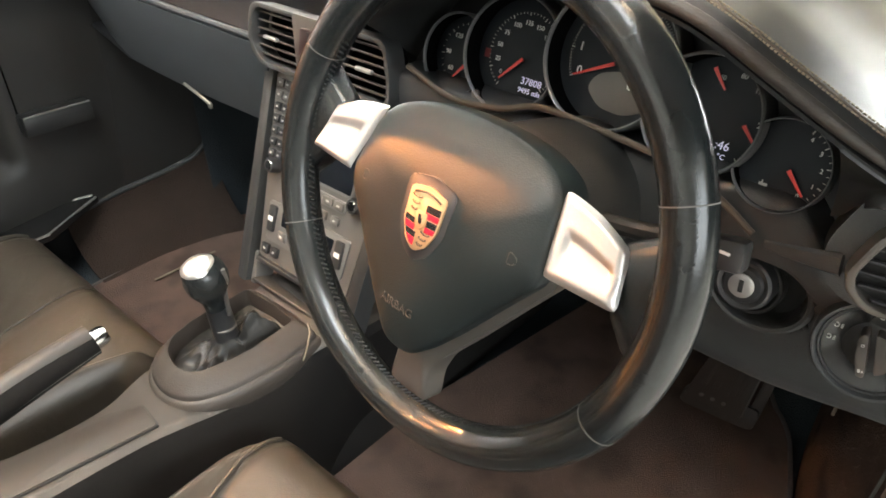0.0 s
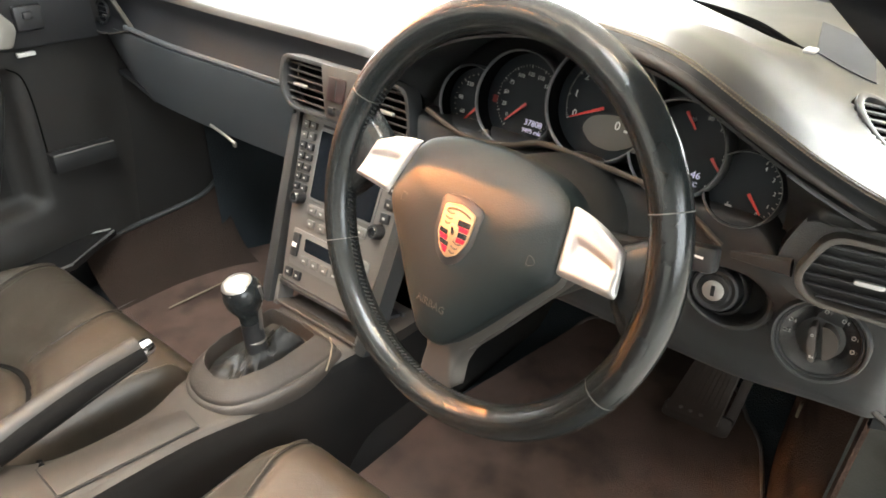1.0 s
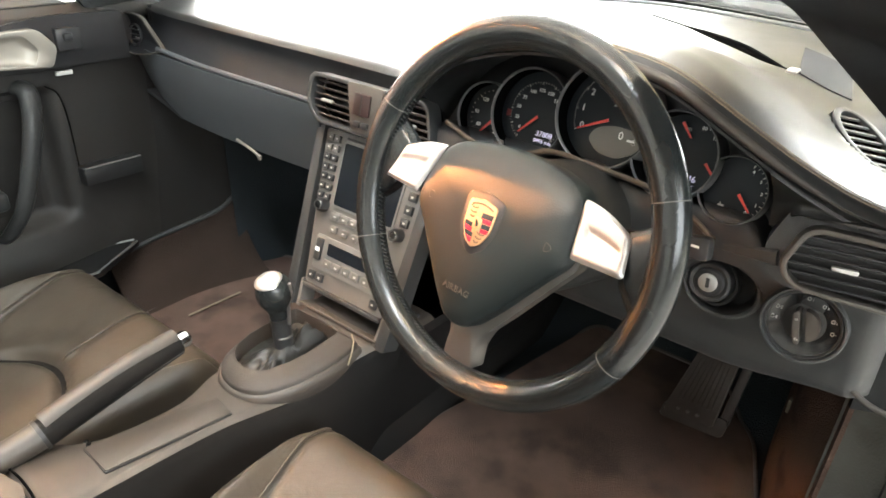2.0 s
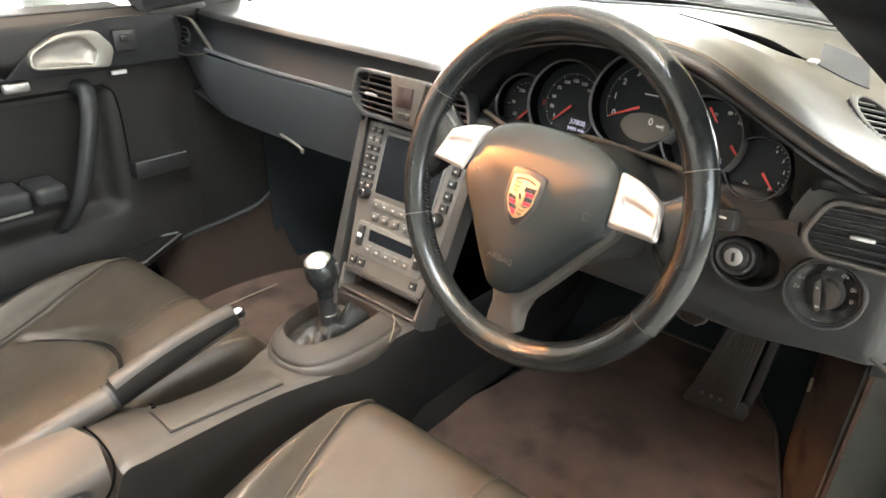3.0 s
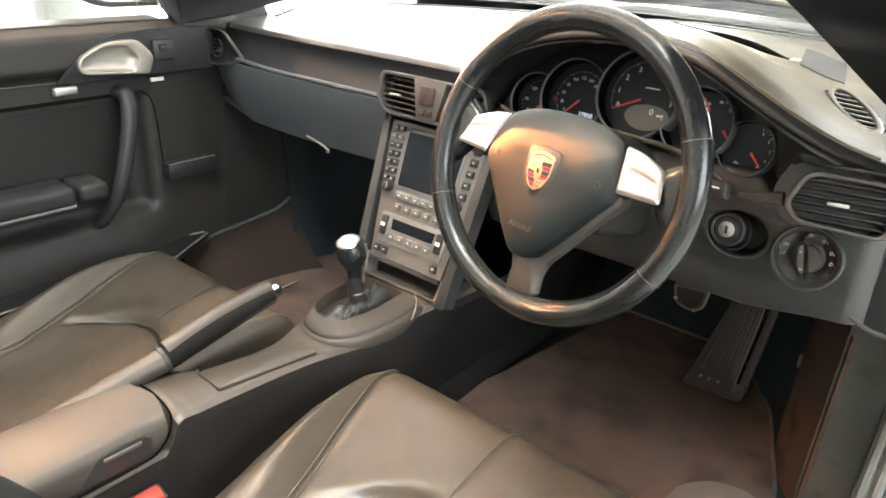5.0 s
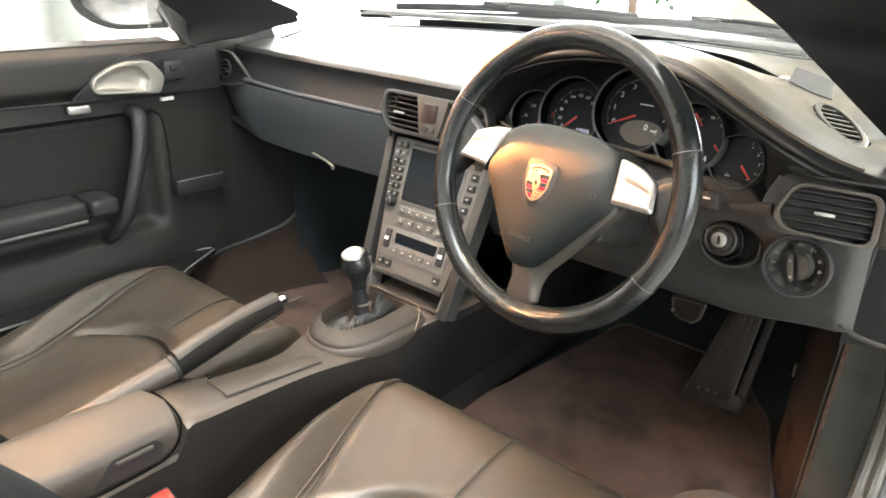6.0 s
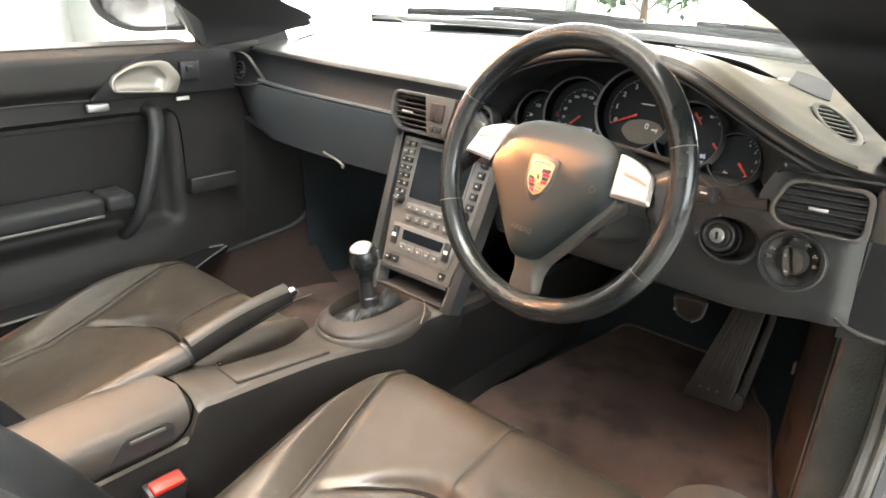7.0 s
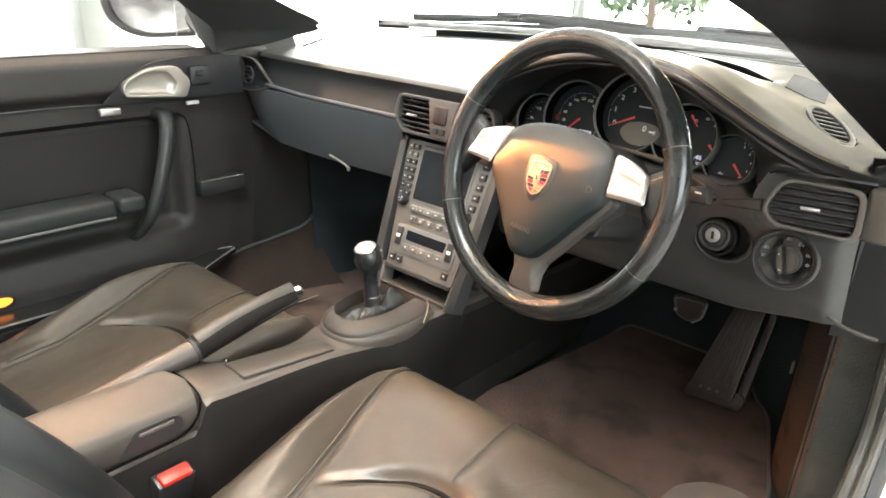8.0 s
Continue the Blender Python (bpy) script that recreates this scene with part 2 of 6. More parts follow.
def prism(pts, z0, z1, bev=0.0, seg=2, m=None, crown=0.0):
    """A polygon in XY drawn out from z0 to z1, its front edge bevelled."""
    bm = bm_new()
    lo = [bm.verts.new((x, y, z0)) for x, y in pts]
    hi = [bm.verts.new((x, y, z1)) for x, y in pts]
    n = len(pts)
    bm.faces.new(lo[::-1])
    top = bm.faces.new(hi)
    for i in range(n):
        bm.faces.new((lo[i], lo[(i + 1) % n], hi[(i + 1) % n], hi[i]))
    if bev:
        bmesh.ops.bevel(bm, geom=list(top.edges), offset=bev, segments=seg, affect="EDGES", profile=0.5, clamp_overlap=True)
    return xf(bm, m) if m else bm


def ring_prism(outer, inner, z0, z1, bev=0.0, m=None):
    """A frame between two outlines with as many points each."""
    bm = bm_new()
    n = len(outer)
    o0 = [bm.verts.new((x, y, z0)) for x, y in outer]
    o1 = [bm.verts.new((x, y, z1)) for x, y in outer]
    i0 = [bm.verts.new((x, y, z0)) for x, y in inner]
    i1 = [bm.verts.new((x, y, z1)) for x, y in inner]
    es = []
    for k in range(n):
        j = (k + 1) % n
        bm.faces.new((o0[k], o0[j], o1[j], o1[k]))
        bm.faces.new((i0[j], i0[k], i1[k], i1[j]))
        f = bm.faces.new((o1[k], o1[j], i1[j], i1[k]))
        bm.faces.new((o0[j], o0[k], i0[k], i0[j]))
    if bev:
        es = [e for e in bm.edges if all(abs(v.co.z - z1) < 1e-9 for v in e.verts) and len({v.index for v in e.verts}) and
              (set(e.verts) <= set(o1) or set(e.verts) <= set(i1))]
        bmesh.ops.bevel(bm, geom=es, offset=bev, segments=2, affect="EDGES", profile=0.5, clamp_overlap=True)
    return xf(bm, m) if m else bm


def tube(pts, r, n=10, closed=False, flat=None, m=None):
    """A pipe along points; r a number or one for each point; flat: (wide, thin) factors."""
    bm = bm_new()
    P = [Vector(p) for p in pts]
    k = len(P)
    rings, up = [], None
    for i in range(k):
        a = P[i - 1] if (i or closed) else P[i]
        b = P[(i + 1) % k] if (i < k - 1 or closed) else P[i]
        t = (b - a).normalized()
        if up is None:
            up = Vector((0, 0, 1)) if abs(t.z) < 0.9 else Vector((0, 1, 0))
        side = t.cross(up).normalized()
        up = side.cross(t).normalized()
        rr = r[i] if hasattr(r, "__len__") else r
        fx, fy = flat or (1, 1)
        rings.append([bm.verts.new(P[i] + side * rr * fx * math.cos(2 * math.pi * j / n) + up * rr * fy * math.sin(2 * math.pi * j / n)) for j in range(n)])
    for i in range(k if closed else k - 1):
        a, b = rings[i], rings[(i + 1) % k]
        for j in range(n):
            bm.faces.new((a[j], a[(j + 1) % n], b[(j + 1) % n], b[j]))
    if not closed:
        bm.faces.new(rings[0][::-1])
        bm.faces.new(rings[-1])
    return xf(bm, m) if m else bm


def sheet(fn, nu, nv, thick=0.0):
    """A surface fn(u, v) with u, v from 0 to 1, given thickness against its normal."""
    bm = bm_new()
    g = [[bm.verts.new(fn(i / nu, j / nv)) for j in range(nv + 1)] for i in range(nu + 1)]
    for i in range(nu):
        for j in range(nv):
            try:
                bm.faces.new((g[i][j], g[i + 1][j], g[i + 1][j + 1], g[i][j + 1]))
            except ValueError:
                pass
    if thick:
        bm.normal_update()
        bmesh.ops.solidify(bm, geom=bm.faces[:], thickness=thick)
    return bm


def lathe(profile, n=32, m=None):
    """A turned shape about Z from (radius, height) pairs."""
    bm = bm_new()
    rings = []
    for r, z in profile:
        if r < 1e-6:
            rings.append([bm.verts.new((0, 0, z))])
        else:
            rings.append([bm.verts.new((r * math.cos(2 * math.pi * j / n), r * math.sin(2 * math.pi * j / n), z)) for j in range(n)])
    for a, b in zip(rings, rings[1:]):
        for j in range(n):
            k = (j + 1) % n
            if len(a) == 1 and len(b) > 1:
                bm.faces.new((a[0], b[k], b[j]))
            elif len(b) == 1 and len(a) > 1:
                bm.faces.new((a[j], a[k], b[0]))
            elif len(a) > 1:
                bm.faces.new((a[j], a[k], b[k], b[j]))
    return xf(bm, m) if m else bm


def lerp_table(tab, x):
    """Smooth reading of a table of (x, value)."""
    if x <= tab[0][0]:
        return tab[0][1]
    for (a, p), (b, q) in zip(tab, tab[1:]):
        if x <= b:
            s = (x - a) / (b - a)
            return p + (q - p) * s
    return tab[-1][1]


def spline(tab, x):
    """A Catmull-Rom curve through (x, value) pairs."""
    if x <= tab[0][0]:
        return tab[0][1]
    if x >= tab[-1][0]:
        return tab[-1][1]
    for i in range(len(tab) - 1):
        (a, p), (b, q) = tab[i], tab[i + 1]
        if x <= b:
            h = b - a
            m0 = (q - tab[i - 1][1]) / (b - tab[i - 1][0]) if i else (q - p) / h
            m1 = (tab[i + 2][1] - p) / (tab[i + 2][0] - a) if i + 2 < len(tab) else (q - p) / h
            s = (x - a) / h
            return (2 * s ** 3 - 3 * s * s + 1) * p + (s ** 3 - 2 * s * s + s) * h * m0 + (3 * s * s - 2 * s ** 3) * q + (s ** 3 - s * s) * h * m1


def curve_points(pts, n):
    """n + 1 points on a smooth curve through pts."""
    k = len(pts) - 1
    tabs = [[(i, p[a]) for i, p in enumerate(pts)] for a in range(len(pts[0]))]
    return [tuple(spline(t, k * i / n) for t in tabs) for i in range(n + 1)]


def basis(o, ex, ey, ez):
    return Matrix(((ex[0], ey[0], ez[0], o[0]), (ex[1], ey[1], ez[1], o[1]), (ex[2], ey[2], ez[2], o[2]), (0, 0, 0, 1)))


def facing(o, tilt, yaw=0.0):
    """A frame for what faces the seats: x across, y up the face, z out of it; tilt: degrees by which its top leans forward."""
    a = radians(tilt)
    m = basis((0, 0, 0), (1, 0, 0), (0, math.sin(a), math.cos(a)), (0, -math.cos(a), math.sin(a)))
    return Matrix.Translation(o) @ Matrix.Rotation(radians(yaw), 4, "Z") @ m


def lettering(s, size, m, depth=0.0004):
    cu = bpy.data.curves.new("txt", "FONT")
    cu.body, cu.size, cu.extrude, cu.align_x, cu.align_y, cu.resolution_u = s, size, depth, "CENTER", "CENTER", 2
    ob = bpy.data.objects.new("txt", cu)
    me = bpy.data.meshes.new_from_object(ob)
    bm = bm_new()
    bm.from_mesh(me)
    bpy.data.objects.remove(ob)
    bpy.data.curves.remove(cu)
    bpy.data.meshes.remove(me)
    return xf(bm, m)


T = Matrix.Translation

# ---------- showroom round the car ----------
GROUND = -0.30
solid("ground", box((0, 0, GROUND - 0.05), (13, 15, 0.1)), "tile", "pale polished showroom floor", "floor", kind="structure")
solid("ceiling", box((0, 0, 3.55), (13, 15, 0.1)), "white", "plain white showroom ceiling", "ceiling", kind="structure")
solid("wall_back", box((0, -7, 1.6), (13, 0.2, 3.8)), "white", "plain white showroom wall", "wall", kind="structure")
solid("wall_right", box((6, 0, 1.6), (0.2, 15, 3.8)), "grey_wall", "plain grey showroom wall", "wall", kind="structure")
solid("wall_left", box((-6, 0, 1.6), (0.2, 15, 3.8)), "white", "bright white showroom wall", "wall", kind="structure")
solid("wall_front", box((0, 7, 1.6), (13, 0.2, 3.8)), "white", "bright white showroom wall", "wall", kind="structure")

# ---------- dashboard ----------
WX, WY, WZ = 0.326, 0.3572, 0.541      # middle of the steering wheel
WTILT = 14.9

ARCH = [(0.0, 0.592), (0.05, 0.599), (0.10, 0.620), (0.145, 0.643), (0.21, 0.671), (0.265, 0.685), (0.32, 0.690),
        (0.375, 0.687), (0.43, 0.675), (0.495, 0.643), (0.55, 0.613), (0.60, 0.590), (0.66, 0.571)]
EDGE_Y = [(-0.68, 0.585), (-0.60, 0.567), (-0.40, 0.556), (-0.05, 0.552), (0.03, 0.542), (0.08, 0.506), (0.13, 0.479), (0.20, 0.469), (0.44, 0.469),
          (0.50, 0.474), (0.56, 0.488), (0.62, 0.511), (0.68, 0.55)]
BASE = [(0.44, 0.588), (0.555, 0.594), (0.62, 0.612), (0.75, 0.637), (0.9, 0.640), (1.26, 0.632)]


LOW = [(0.44, 0.590), (0.555, 0.594), (0.62, 0.600), (0.75, 0.609), (0.9, 0.615), (1.26, 0.622)]


def base_z(x, y):
    """The passenger's half of the dash top lies flatter than the driver's."""
    k = smooth(-0.12, 0.16, x)
    return spline(LOW, y) * (1 - k) + spline(BASE, y) * k


def edge_z(x):
    return spline(ARCH, x) if x > 0 else 0.592 + 0.010 * max(0, -x - 0.5) * -1


def smooth(a, b, x):
    s = min(1, max(0, (x - a) / (b - a)))
    return s * s * (3 - 2 * s)


def dash_top(x, v):
    y0, y1 = spline(EDGE_Y, x), 1.25 - 0.55 * x * x
    y = y0 + (y1 - y0) * v
    b0, z0 = base_z(x, y0), edge_z(x)
    z = base_z(x, y) + (z0 - b0) * (1 - smooth(0.06, 0.30, y - y0))
    z -= 0.016 * smooth(0.42, 0.54, x) * smooth(0.05, 0.15, y - y0)
    # rounded lip
    lip = y - y0
    if lip < 0.014:
        z -= 0.007 * (1 - lip / 0.014) ** 2
    return Vector((x, y, z))


dashboard = thing("dashboard", "black leather dashboard with stitched instrument hood", "dashboard", (0, 0.6, 0.4))


def top_skin(u, v):
    """The dash top with a hollow below the grille."""
    p = dash_top(-0.68 + 1.36 * u, v ** 1.6)
    dx, dy = p.x - 0.569, p.y - 0.642
    p.z -= 0.022 * (1 - smooth(0.98, 1.14, math.hypot((0.62 * dx - 0.78 * dy) / 0.052, (0.78 * dx + 0.62 * dy) / 0.0195)))
    return p


part("top_pad", sheet(top_skin, 240, 100, 0.005), "dash_leather", dashboard, "smooth black leather dash top catching bright daylight")


def seam_line(off, dz, x0=0.10, x1=0.625, n=60):
    pts = []
    for i in range(n + 1):
        x = x0 + (x1 - x0) * i / n
        p = dash_top(x, 0)
        q = Vector((x, p.y + off, 0))
        y1 = 1.25 - 0.55 * x * x
        q = dash_top(x, off / (y1 - p.y))
        pts.append((q.x, q.y, q.z + dz))
    return pts


part("hood_roll", tube(seam_line(0.003, -0.0040, 0.085, 0.635), [0.0050 * min(1.0, (60 - i) / 14 + 0.05) for i in range(61)], 12), "hood_band", dashboard, "rolled brown-black leather band of the hood")
part("seam_welt", tube(seam_line(0.0165, 0.0002), 0.0011, 6), "welt", dashboard, "raised leather seam along the hood")
# stitches along the hood
st = bm_new()
for off in (0.012, 0.0205):
    L = seam_line(off, 0.0009, n=200)
    for a, b in zip(L[::1], L[1::1]):
        a, b = Vector(a), Vector(b)
        d = b - a
        st_b = tube([a + d * 0.12, a + d * 0.80], 0.0007, 5)
        me_ = bpy.data.meshes.new("t")
        st_b.to_mesh(me_)
        st_b.free()
        st.from_mesh(me_)
        bpy.data.meshes.remove(me_)
tagged(part("stitching", st, "thread", dashboard, "tan double stitching"), kind="stuff")

# liner of the hood, from the lip in to the dials
INNER = [(0.10, 0.520), (0.115, 0.568), (0.15, 0.615), (0.20, 0.645), (0.26, 0.660), (0.32, 0.665), (0.38, 0.660), (0.44, 0.644), (0.49, 0.613), (0.525, 0.568), (0.54, 0.520)]


def liner(u, v):
    x = 0.075 + 0.515 * u
    a = dash_top(x, 0) + Vector((0, 0.002, -0.008))
    xi = 0.105 + 0.43 * u
    zi = spline(INNER, xi)
    b = Vector((xi, 0.575, zi))
    s = v
    bow = math.sin(math.pi * s) * 0.010
    return a.lerp(b, s) + Vector((0, -0.012 * math.sin(math.pi * s), bow))


part("hood_liner", sheet(liner, 60, 10, 0.003), "dash_leather", dashboard, "dark hollow under the instrument hood")


def fascia(u, v):
    """Driver's lower fascia: from under the dials down to the knees."""
    x = 0.105 + 0.545 * u
    z0 = 0.545 - 0.037 * smooth(0.50, 0.55, x)
    prof = [(0, 0.566, z0 - 0.004), (0.06, 0.530, z0 - 0.010), (0.4, 0.533, 0.462), (0.7, 0.546, 0.405), (0.85, 0.552, 0.372), (0.93, 0.575, 0.352), (1, 0.66, 0.345)]
    y = spline([(p[0], p[1]) for p in prof], v)
    z = spline([(p[0], p[2]) for p in prof], v)
    k = smooth(0.50, 0.64, x)
    z += 0.018 * k * smooth(0.5, 1, v)
    y += 0.030 * smooth(0.625, 0.66, x) ** 2
    oval = math.hypot((x - 0.4995) / 0.0425, (z - 0.458) / 0.0350)
    y += 0.034 * (1 - smooth(0.80, 1.02, oval))
    return Vector((x, y, z))


part("lower_fascia", sheet(fascia, 150, 110, 0.004), "soft", dashboard, "dark soft-touch knee panel")
part("end_cap", sheet(lambda u, v: Vector((0.648 + 0.045 * u, 0.555 + 0.16 * u + 0.03 * v, 0.585 - 0.21 * v - 0.004 * u)), 8, 10, 0.004), "plastic", dashboard, "dark cap closing the dash end")
part("end_cap", sheet(lambda u, v: Vector((-0.648 - 0.045 * u, 0.60 + 0.12 * u, 0.585 - 0.13 * v)), 8, 10, 0.004), "plastic", dashboard)

part("end_lip", tube(curve_points([(0.622, 0.556, 0.402), (0.638, 0.553, 0.388), (0.662, 0.552, 0.377), (0.700, 0.556, 0.372)], 20), 0.003, 8), "console", dashboard, "pale rolled edge below the dash end")
# passenger's side
part("upper_panel", sheet(lambda u, v: Vector((-0.665 + 0.70 * u, spline(EDGE_Y, -0.665 + 0.70 * u) + 0.004 + 0.012 * math.sin(math.pi * v) - 0.024 * v, 0.586 - 0.060 * v)), 40, 10, 0.004),
     "panel_leather", dashboard, "concave black leather panel")
part("trim_strip", tube([(x, spline(EDGE_Y, x) - 0.027, 0.5255 + 0.004 * smooth(-0.4, -0.56, x)) for x in [-0.56 + 0.43 * i / 30 for i in range(31)]], 0.0045, 8), "glovebox", dashboard, "thin satin grey trim strip")
part("glovebox_lid", sheet(lambda u, v: Vector((-0.665 + 0.55 * u, spline(EDGE_Y, -0.665 + 0.55 * u) - 0.024 + 0.030 * v ** 1.3, 0.521 - 0.122 * v - 0.004 * math.sin(math.pi * u) * v + 0.03 * v * smooth(0.22, 0.0, u))), 40, 12, 0.006),
             "glovebox", dashboard, "grey-blue soft glovebox lid")
part("glovebox_underside", sheet(lambda u, v: Vector((-0.665 + 0.56 * u, 0.562 + 0.36 * v, 0.400 - 0.01 * v + 0.03 * smooth(0.22, 0.0, u))), 10, 6, 0.006), "plastic", dashboard)
lid = part("glovebox_handle", join(tube(curve_points([(-0.345, 0.539, 0.409), (-0.32, 0.537, 0.406), (-0.298, 0.537, 0.401), (-0.285, 0.540, 0.393)], 12), 0.0025, 8),
                                   box((-0.287, 0.541, 0.391), (0.008, 0.005, 0.010), 0.002)), "door_silver", dashboard, "silver glovebox pull")

# windscreen defroster slot and the speaker gap on top of the dash
part("defrost_slot", tube([dash_top(-0.60 + 1.16 * i / 40, 0.93) + Vector((0, 0, 0.001)) for i in range(41)], [0.0015 + 0.004 * min(1, i / 16) for i in range(41)], 6, flat=(1.6, 0.5)), "rubber", dashboard, "thin dark defroster slot below the windscreen")
SL = curve_points([(0.24, 0.846, 0.666), (0.29, 0.825, 0.663), (0.34, 0.800, 0.660), (0.39, 0.778, 0.655), (0.43, 0.755, 0.649), (0.462, 0.738, 0.645)], 16)
part("hood_gap", tube(SL, [0.0012 + 0.0045 * math.sin(math.pi * min(1, max(0, i - 4) / 11)) for i in range(17)], 8, flat=(1.4, 0.8)), "void", dashboard, "dark gap behind the hood")
part("gap_clip", box((0.466, 0.735, 0.646), (0.012, 0.020, 0.004), 0.0015), "silver", dashboard)

# ---------- instruments ----------
GF = facing((0.32, 0.553, 0.585), 18)
cluster = thing("instrument_cluster", "five overlapping round black dials with red needles", "instruments", (0.32, 0.56, 0.52))
plate = [(-0.225, -0.07), (0.225, -0.07), (0.235, -0.02), (0.20, 0.035), (0.14, 0.065), (0.07, 0.085), (-0.07, 0.085), (-0.14, 0.065), (-0.20, 0.035), (-0.235, -0.02)]
part("back_plate", prism(round_poly(plate, 0.02), -0.034, -0.021, m=GF), "plastic", cluster, "matt black backing plate")
LIP = curve_points([(-0.185, -0.038, 0.026), (-0.13, -0.054, 0.022), (-0.075, -0.050, 0.020), (-0.035, -0.038, 0.020), (0.02, -0.040, 0.022), (0.09, -0.046, 0.026), (0.135, -0.060, 0.026), (0.165, -0.078, 0.018)], 60)
part("lower_lip", tube([GF @ Vector(p) for p in LIP], 0.0024, 8, flat=(1, 1.2)), "welt", cluster, "dark lip below the dials")
part("lip_shelf", sheet(lambda u, v: GF @ Vector((LIP[int(u * 60)][0] * (1 - 0.06 * v), LIP[int(u * 60)][1] - 0.010 * v * (1 - v), LIP[int(u * 60)][2] * (1 - v) - 0.020 * v)), 60, 5, 0.003), "gaiter", cluster)


def dial(x, y, r, z, name, label, face=-0.014, under=()):
    """A round gauge: ring, face, clear centre left to the caller."""
    ring_z = 0.008 + z

    def clear(bm):
        """Takes away what would stand inside a dial that overlaps this one."""
        gone = [f for f in bm.faces if any(math.hypot(f.calc_center_median().x + x - a, f.calc_center_median().y + y - b) < q - 0.001 for a, b, q in under)]
        bmesh.ops.delete(bm, geom=gone, context="FACES")
        return bm

    c = GF @ T((x, y, face))
    rim_ = []
    for i in range(64):
        p_ = Vector((x + 0.955 * r * math.cos(2 * math.pi * i / 64), y + 0.955 * r * math.sin(2 * math.pi * i / 64)))
        for a, b, q in under:
            o_ = Vector((a, b))
            if (p_ - o_).length < q:
                p_ = o_ + (p_ - o_).normalized() * q
        rim_.append((p_.x - x, p_.y - y))
    g = part(name, prism(rim_, -0.006, 0.0, m=c), "dial", cluster, label)
    h = ring_z - face
    part("tube_wall", xf(clear(lathe([(r * 0.955, -0.006), (r * 0.955, 0.0), (r * 0.95, h * 0.5), (r * 0.945, h - 0.003)], 96)), c), "void", g, "black inner wall")
    part("ring", xf(clear(lathe([(r * 0.945, h - 0.0035), (r * 0.95, h - 0.0005), (r * 0.972, h + 0.0005), (r * 0.993, h - 0.001), (r, h - 0.004), (r, -0.004)], 96)), c), "ring", g, "thin satin grey ring")
    return g, c


def needle(g, c, a, r0, r1, label="red needle"):
    d = Vector((math.cos(radians(a)), math.sin(radians(a)), 0))
    n = Vector((-d.y, d.x, 0))
    pts = [d * r0 + n * 0.0016, d * r1 + n * 0.0007, d * r1 - n * 0.0007, d * r0 - n * 0.0016]
    part("needle", prism([(p.x, p.y) for p in pts], 0.003, 0.0045, m=c), "red", g, label)


def ticks(g, c, r, a0, a1, n, long_every, l0=0.0032, l1=0.0018):
    bms = []
    for i in range(n + 1):
        a = radians(a0 + (a1 - a0) * i / n)
        big = i % long_every == 0
        bms.append(box((r - (l0 if big else l1) / 2, 0, 0.0008), (l0 if big else l1, 0.0009 if big else 0.0004, 0.0006), m=c @ Matrix.Rotation(a, 4, "Z")))
    tagged(part("dial_scale", join(*bms), "symbol", g, "white tick marks"), kind="stuff")


def words(g, c, items, mat_name="mark"):
    for s, x, y, size in items:
        part("numeral", lettering(s, size, c @ T((x, y, 0.0008))), mat_name, g)


def polar(r, a):
    return r * math.cos(radians(a)), r * math.sin(radians(a))


# tachometer
g, c = dial(0.011, 0.0147, 0.0600, 0.006, "tachometer", "large central rev counter with a grey display", -0.013)
ticks(g, c, 0.048, 208, -32, 80, 10)
words(g, c, [(str(i), *polar(0.0385, 205 - 30 * i), 0.0105) for i in range(9)])
needle(g, c @ T((-0.003, -0.004, 0)), 205.6, 0.0, 0.039)
LCDP = [(-0.024, -0.028), (-0.016, -0.014), (0.006, -0.008), (0.030, -0.010), (0.042, -0.020), (0.036, -0.034), (0.016, -0.044), (-0.008, -0.042)]
part("display", prism(round_poly(LCDP, 0.008), 0, 0.0012, m=c), "lcd", g, "unlit grey display showing a zero")
words(g, c @ T((0, 0, 0.001)), [("0", 0.0155, -0.018, 0.0125)])
part("speed_unit", box((0.028, -0.021, 0.0016), (0.009, 0.0025, 0.0006), m=c), "mark", g)
part("caption_bar", box((0.008, 0.013, 0.0008), (0.020, 0.0016, 0.0006), m=c), "mark", g)
# speedometer
g, c = dial(-0.084, -0.0025, 0.0530, 0.002, "speedometer", "round speedometer with a lit odometer display", -0.0145, ((0.011, 0.0147, 0.060),))
ticks(g, c, 0.0385, 235, -45, 50, 5)
words(g, c, [(s, *polar(0.0285, 223 - 25.7 * i), 0.0060) for i, s in enumerate(["0", "25", "50", "75", "100", "125", "150", "175", "200"])])
needle(g, c @ T((0.002, -0.003, 0)), 226, 0.0, 0.031)
part("warning_light", box((-0.040, -0.006, 0.001), (0.006, 0.008, 0.0006), m=c), "warn", g, "dim red warning lens")
M["odo"] = glow("odometer_glow", (0.75, 0.72, 0.95), 0.30)
words(g, c, [("37808", 0.015, -0.022, 0.0092), ("9495 mls", 0.015, -0.0305, 0.0068)], "odo")
# oil temperature
g, c = dial(-0.149, -0.0175, 0.040, -0.004, "oil_temperature_gauge", "small round temperature gauge", -0.016, ((-0.084, -0.0025, 0.053),))
ticks(g, c, 0.031, 232, 90, 12, 4)
words(g, c, [("60", *polar(0.022, 222), 0.0065), ("90", *polar(0.023, 180), 0.0065), ("120", *polar(0.022, 130), 0.0065)])
needle(g, c @ T((0.005, -0.006, 0)), 229, 0.0, 0.022)
part("oil_symbol", join(box((0.012, -0.022, 0.001), (0.008, 0.003, 0.0006), m=c), box((0.010, -0.018, 0.001), (0.0015, 0.006, 0.0006), m=c)), "mark", g)
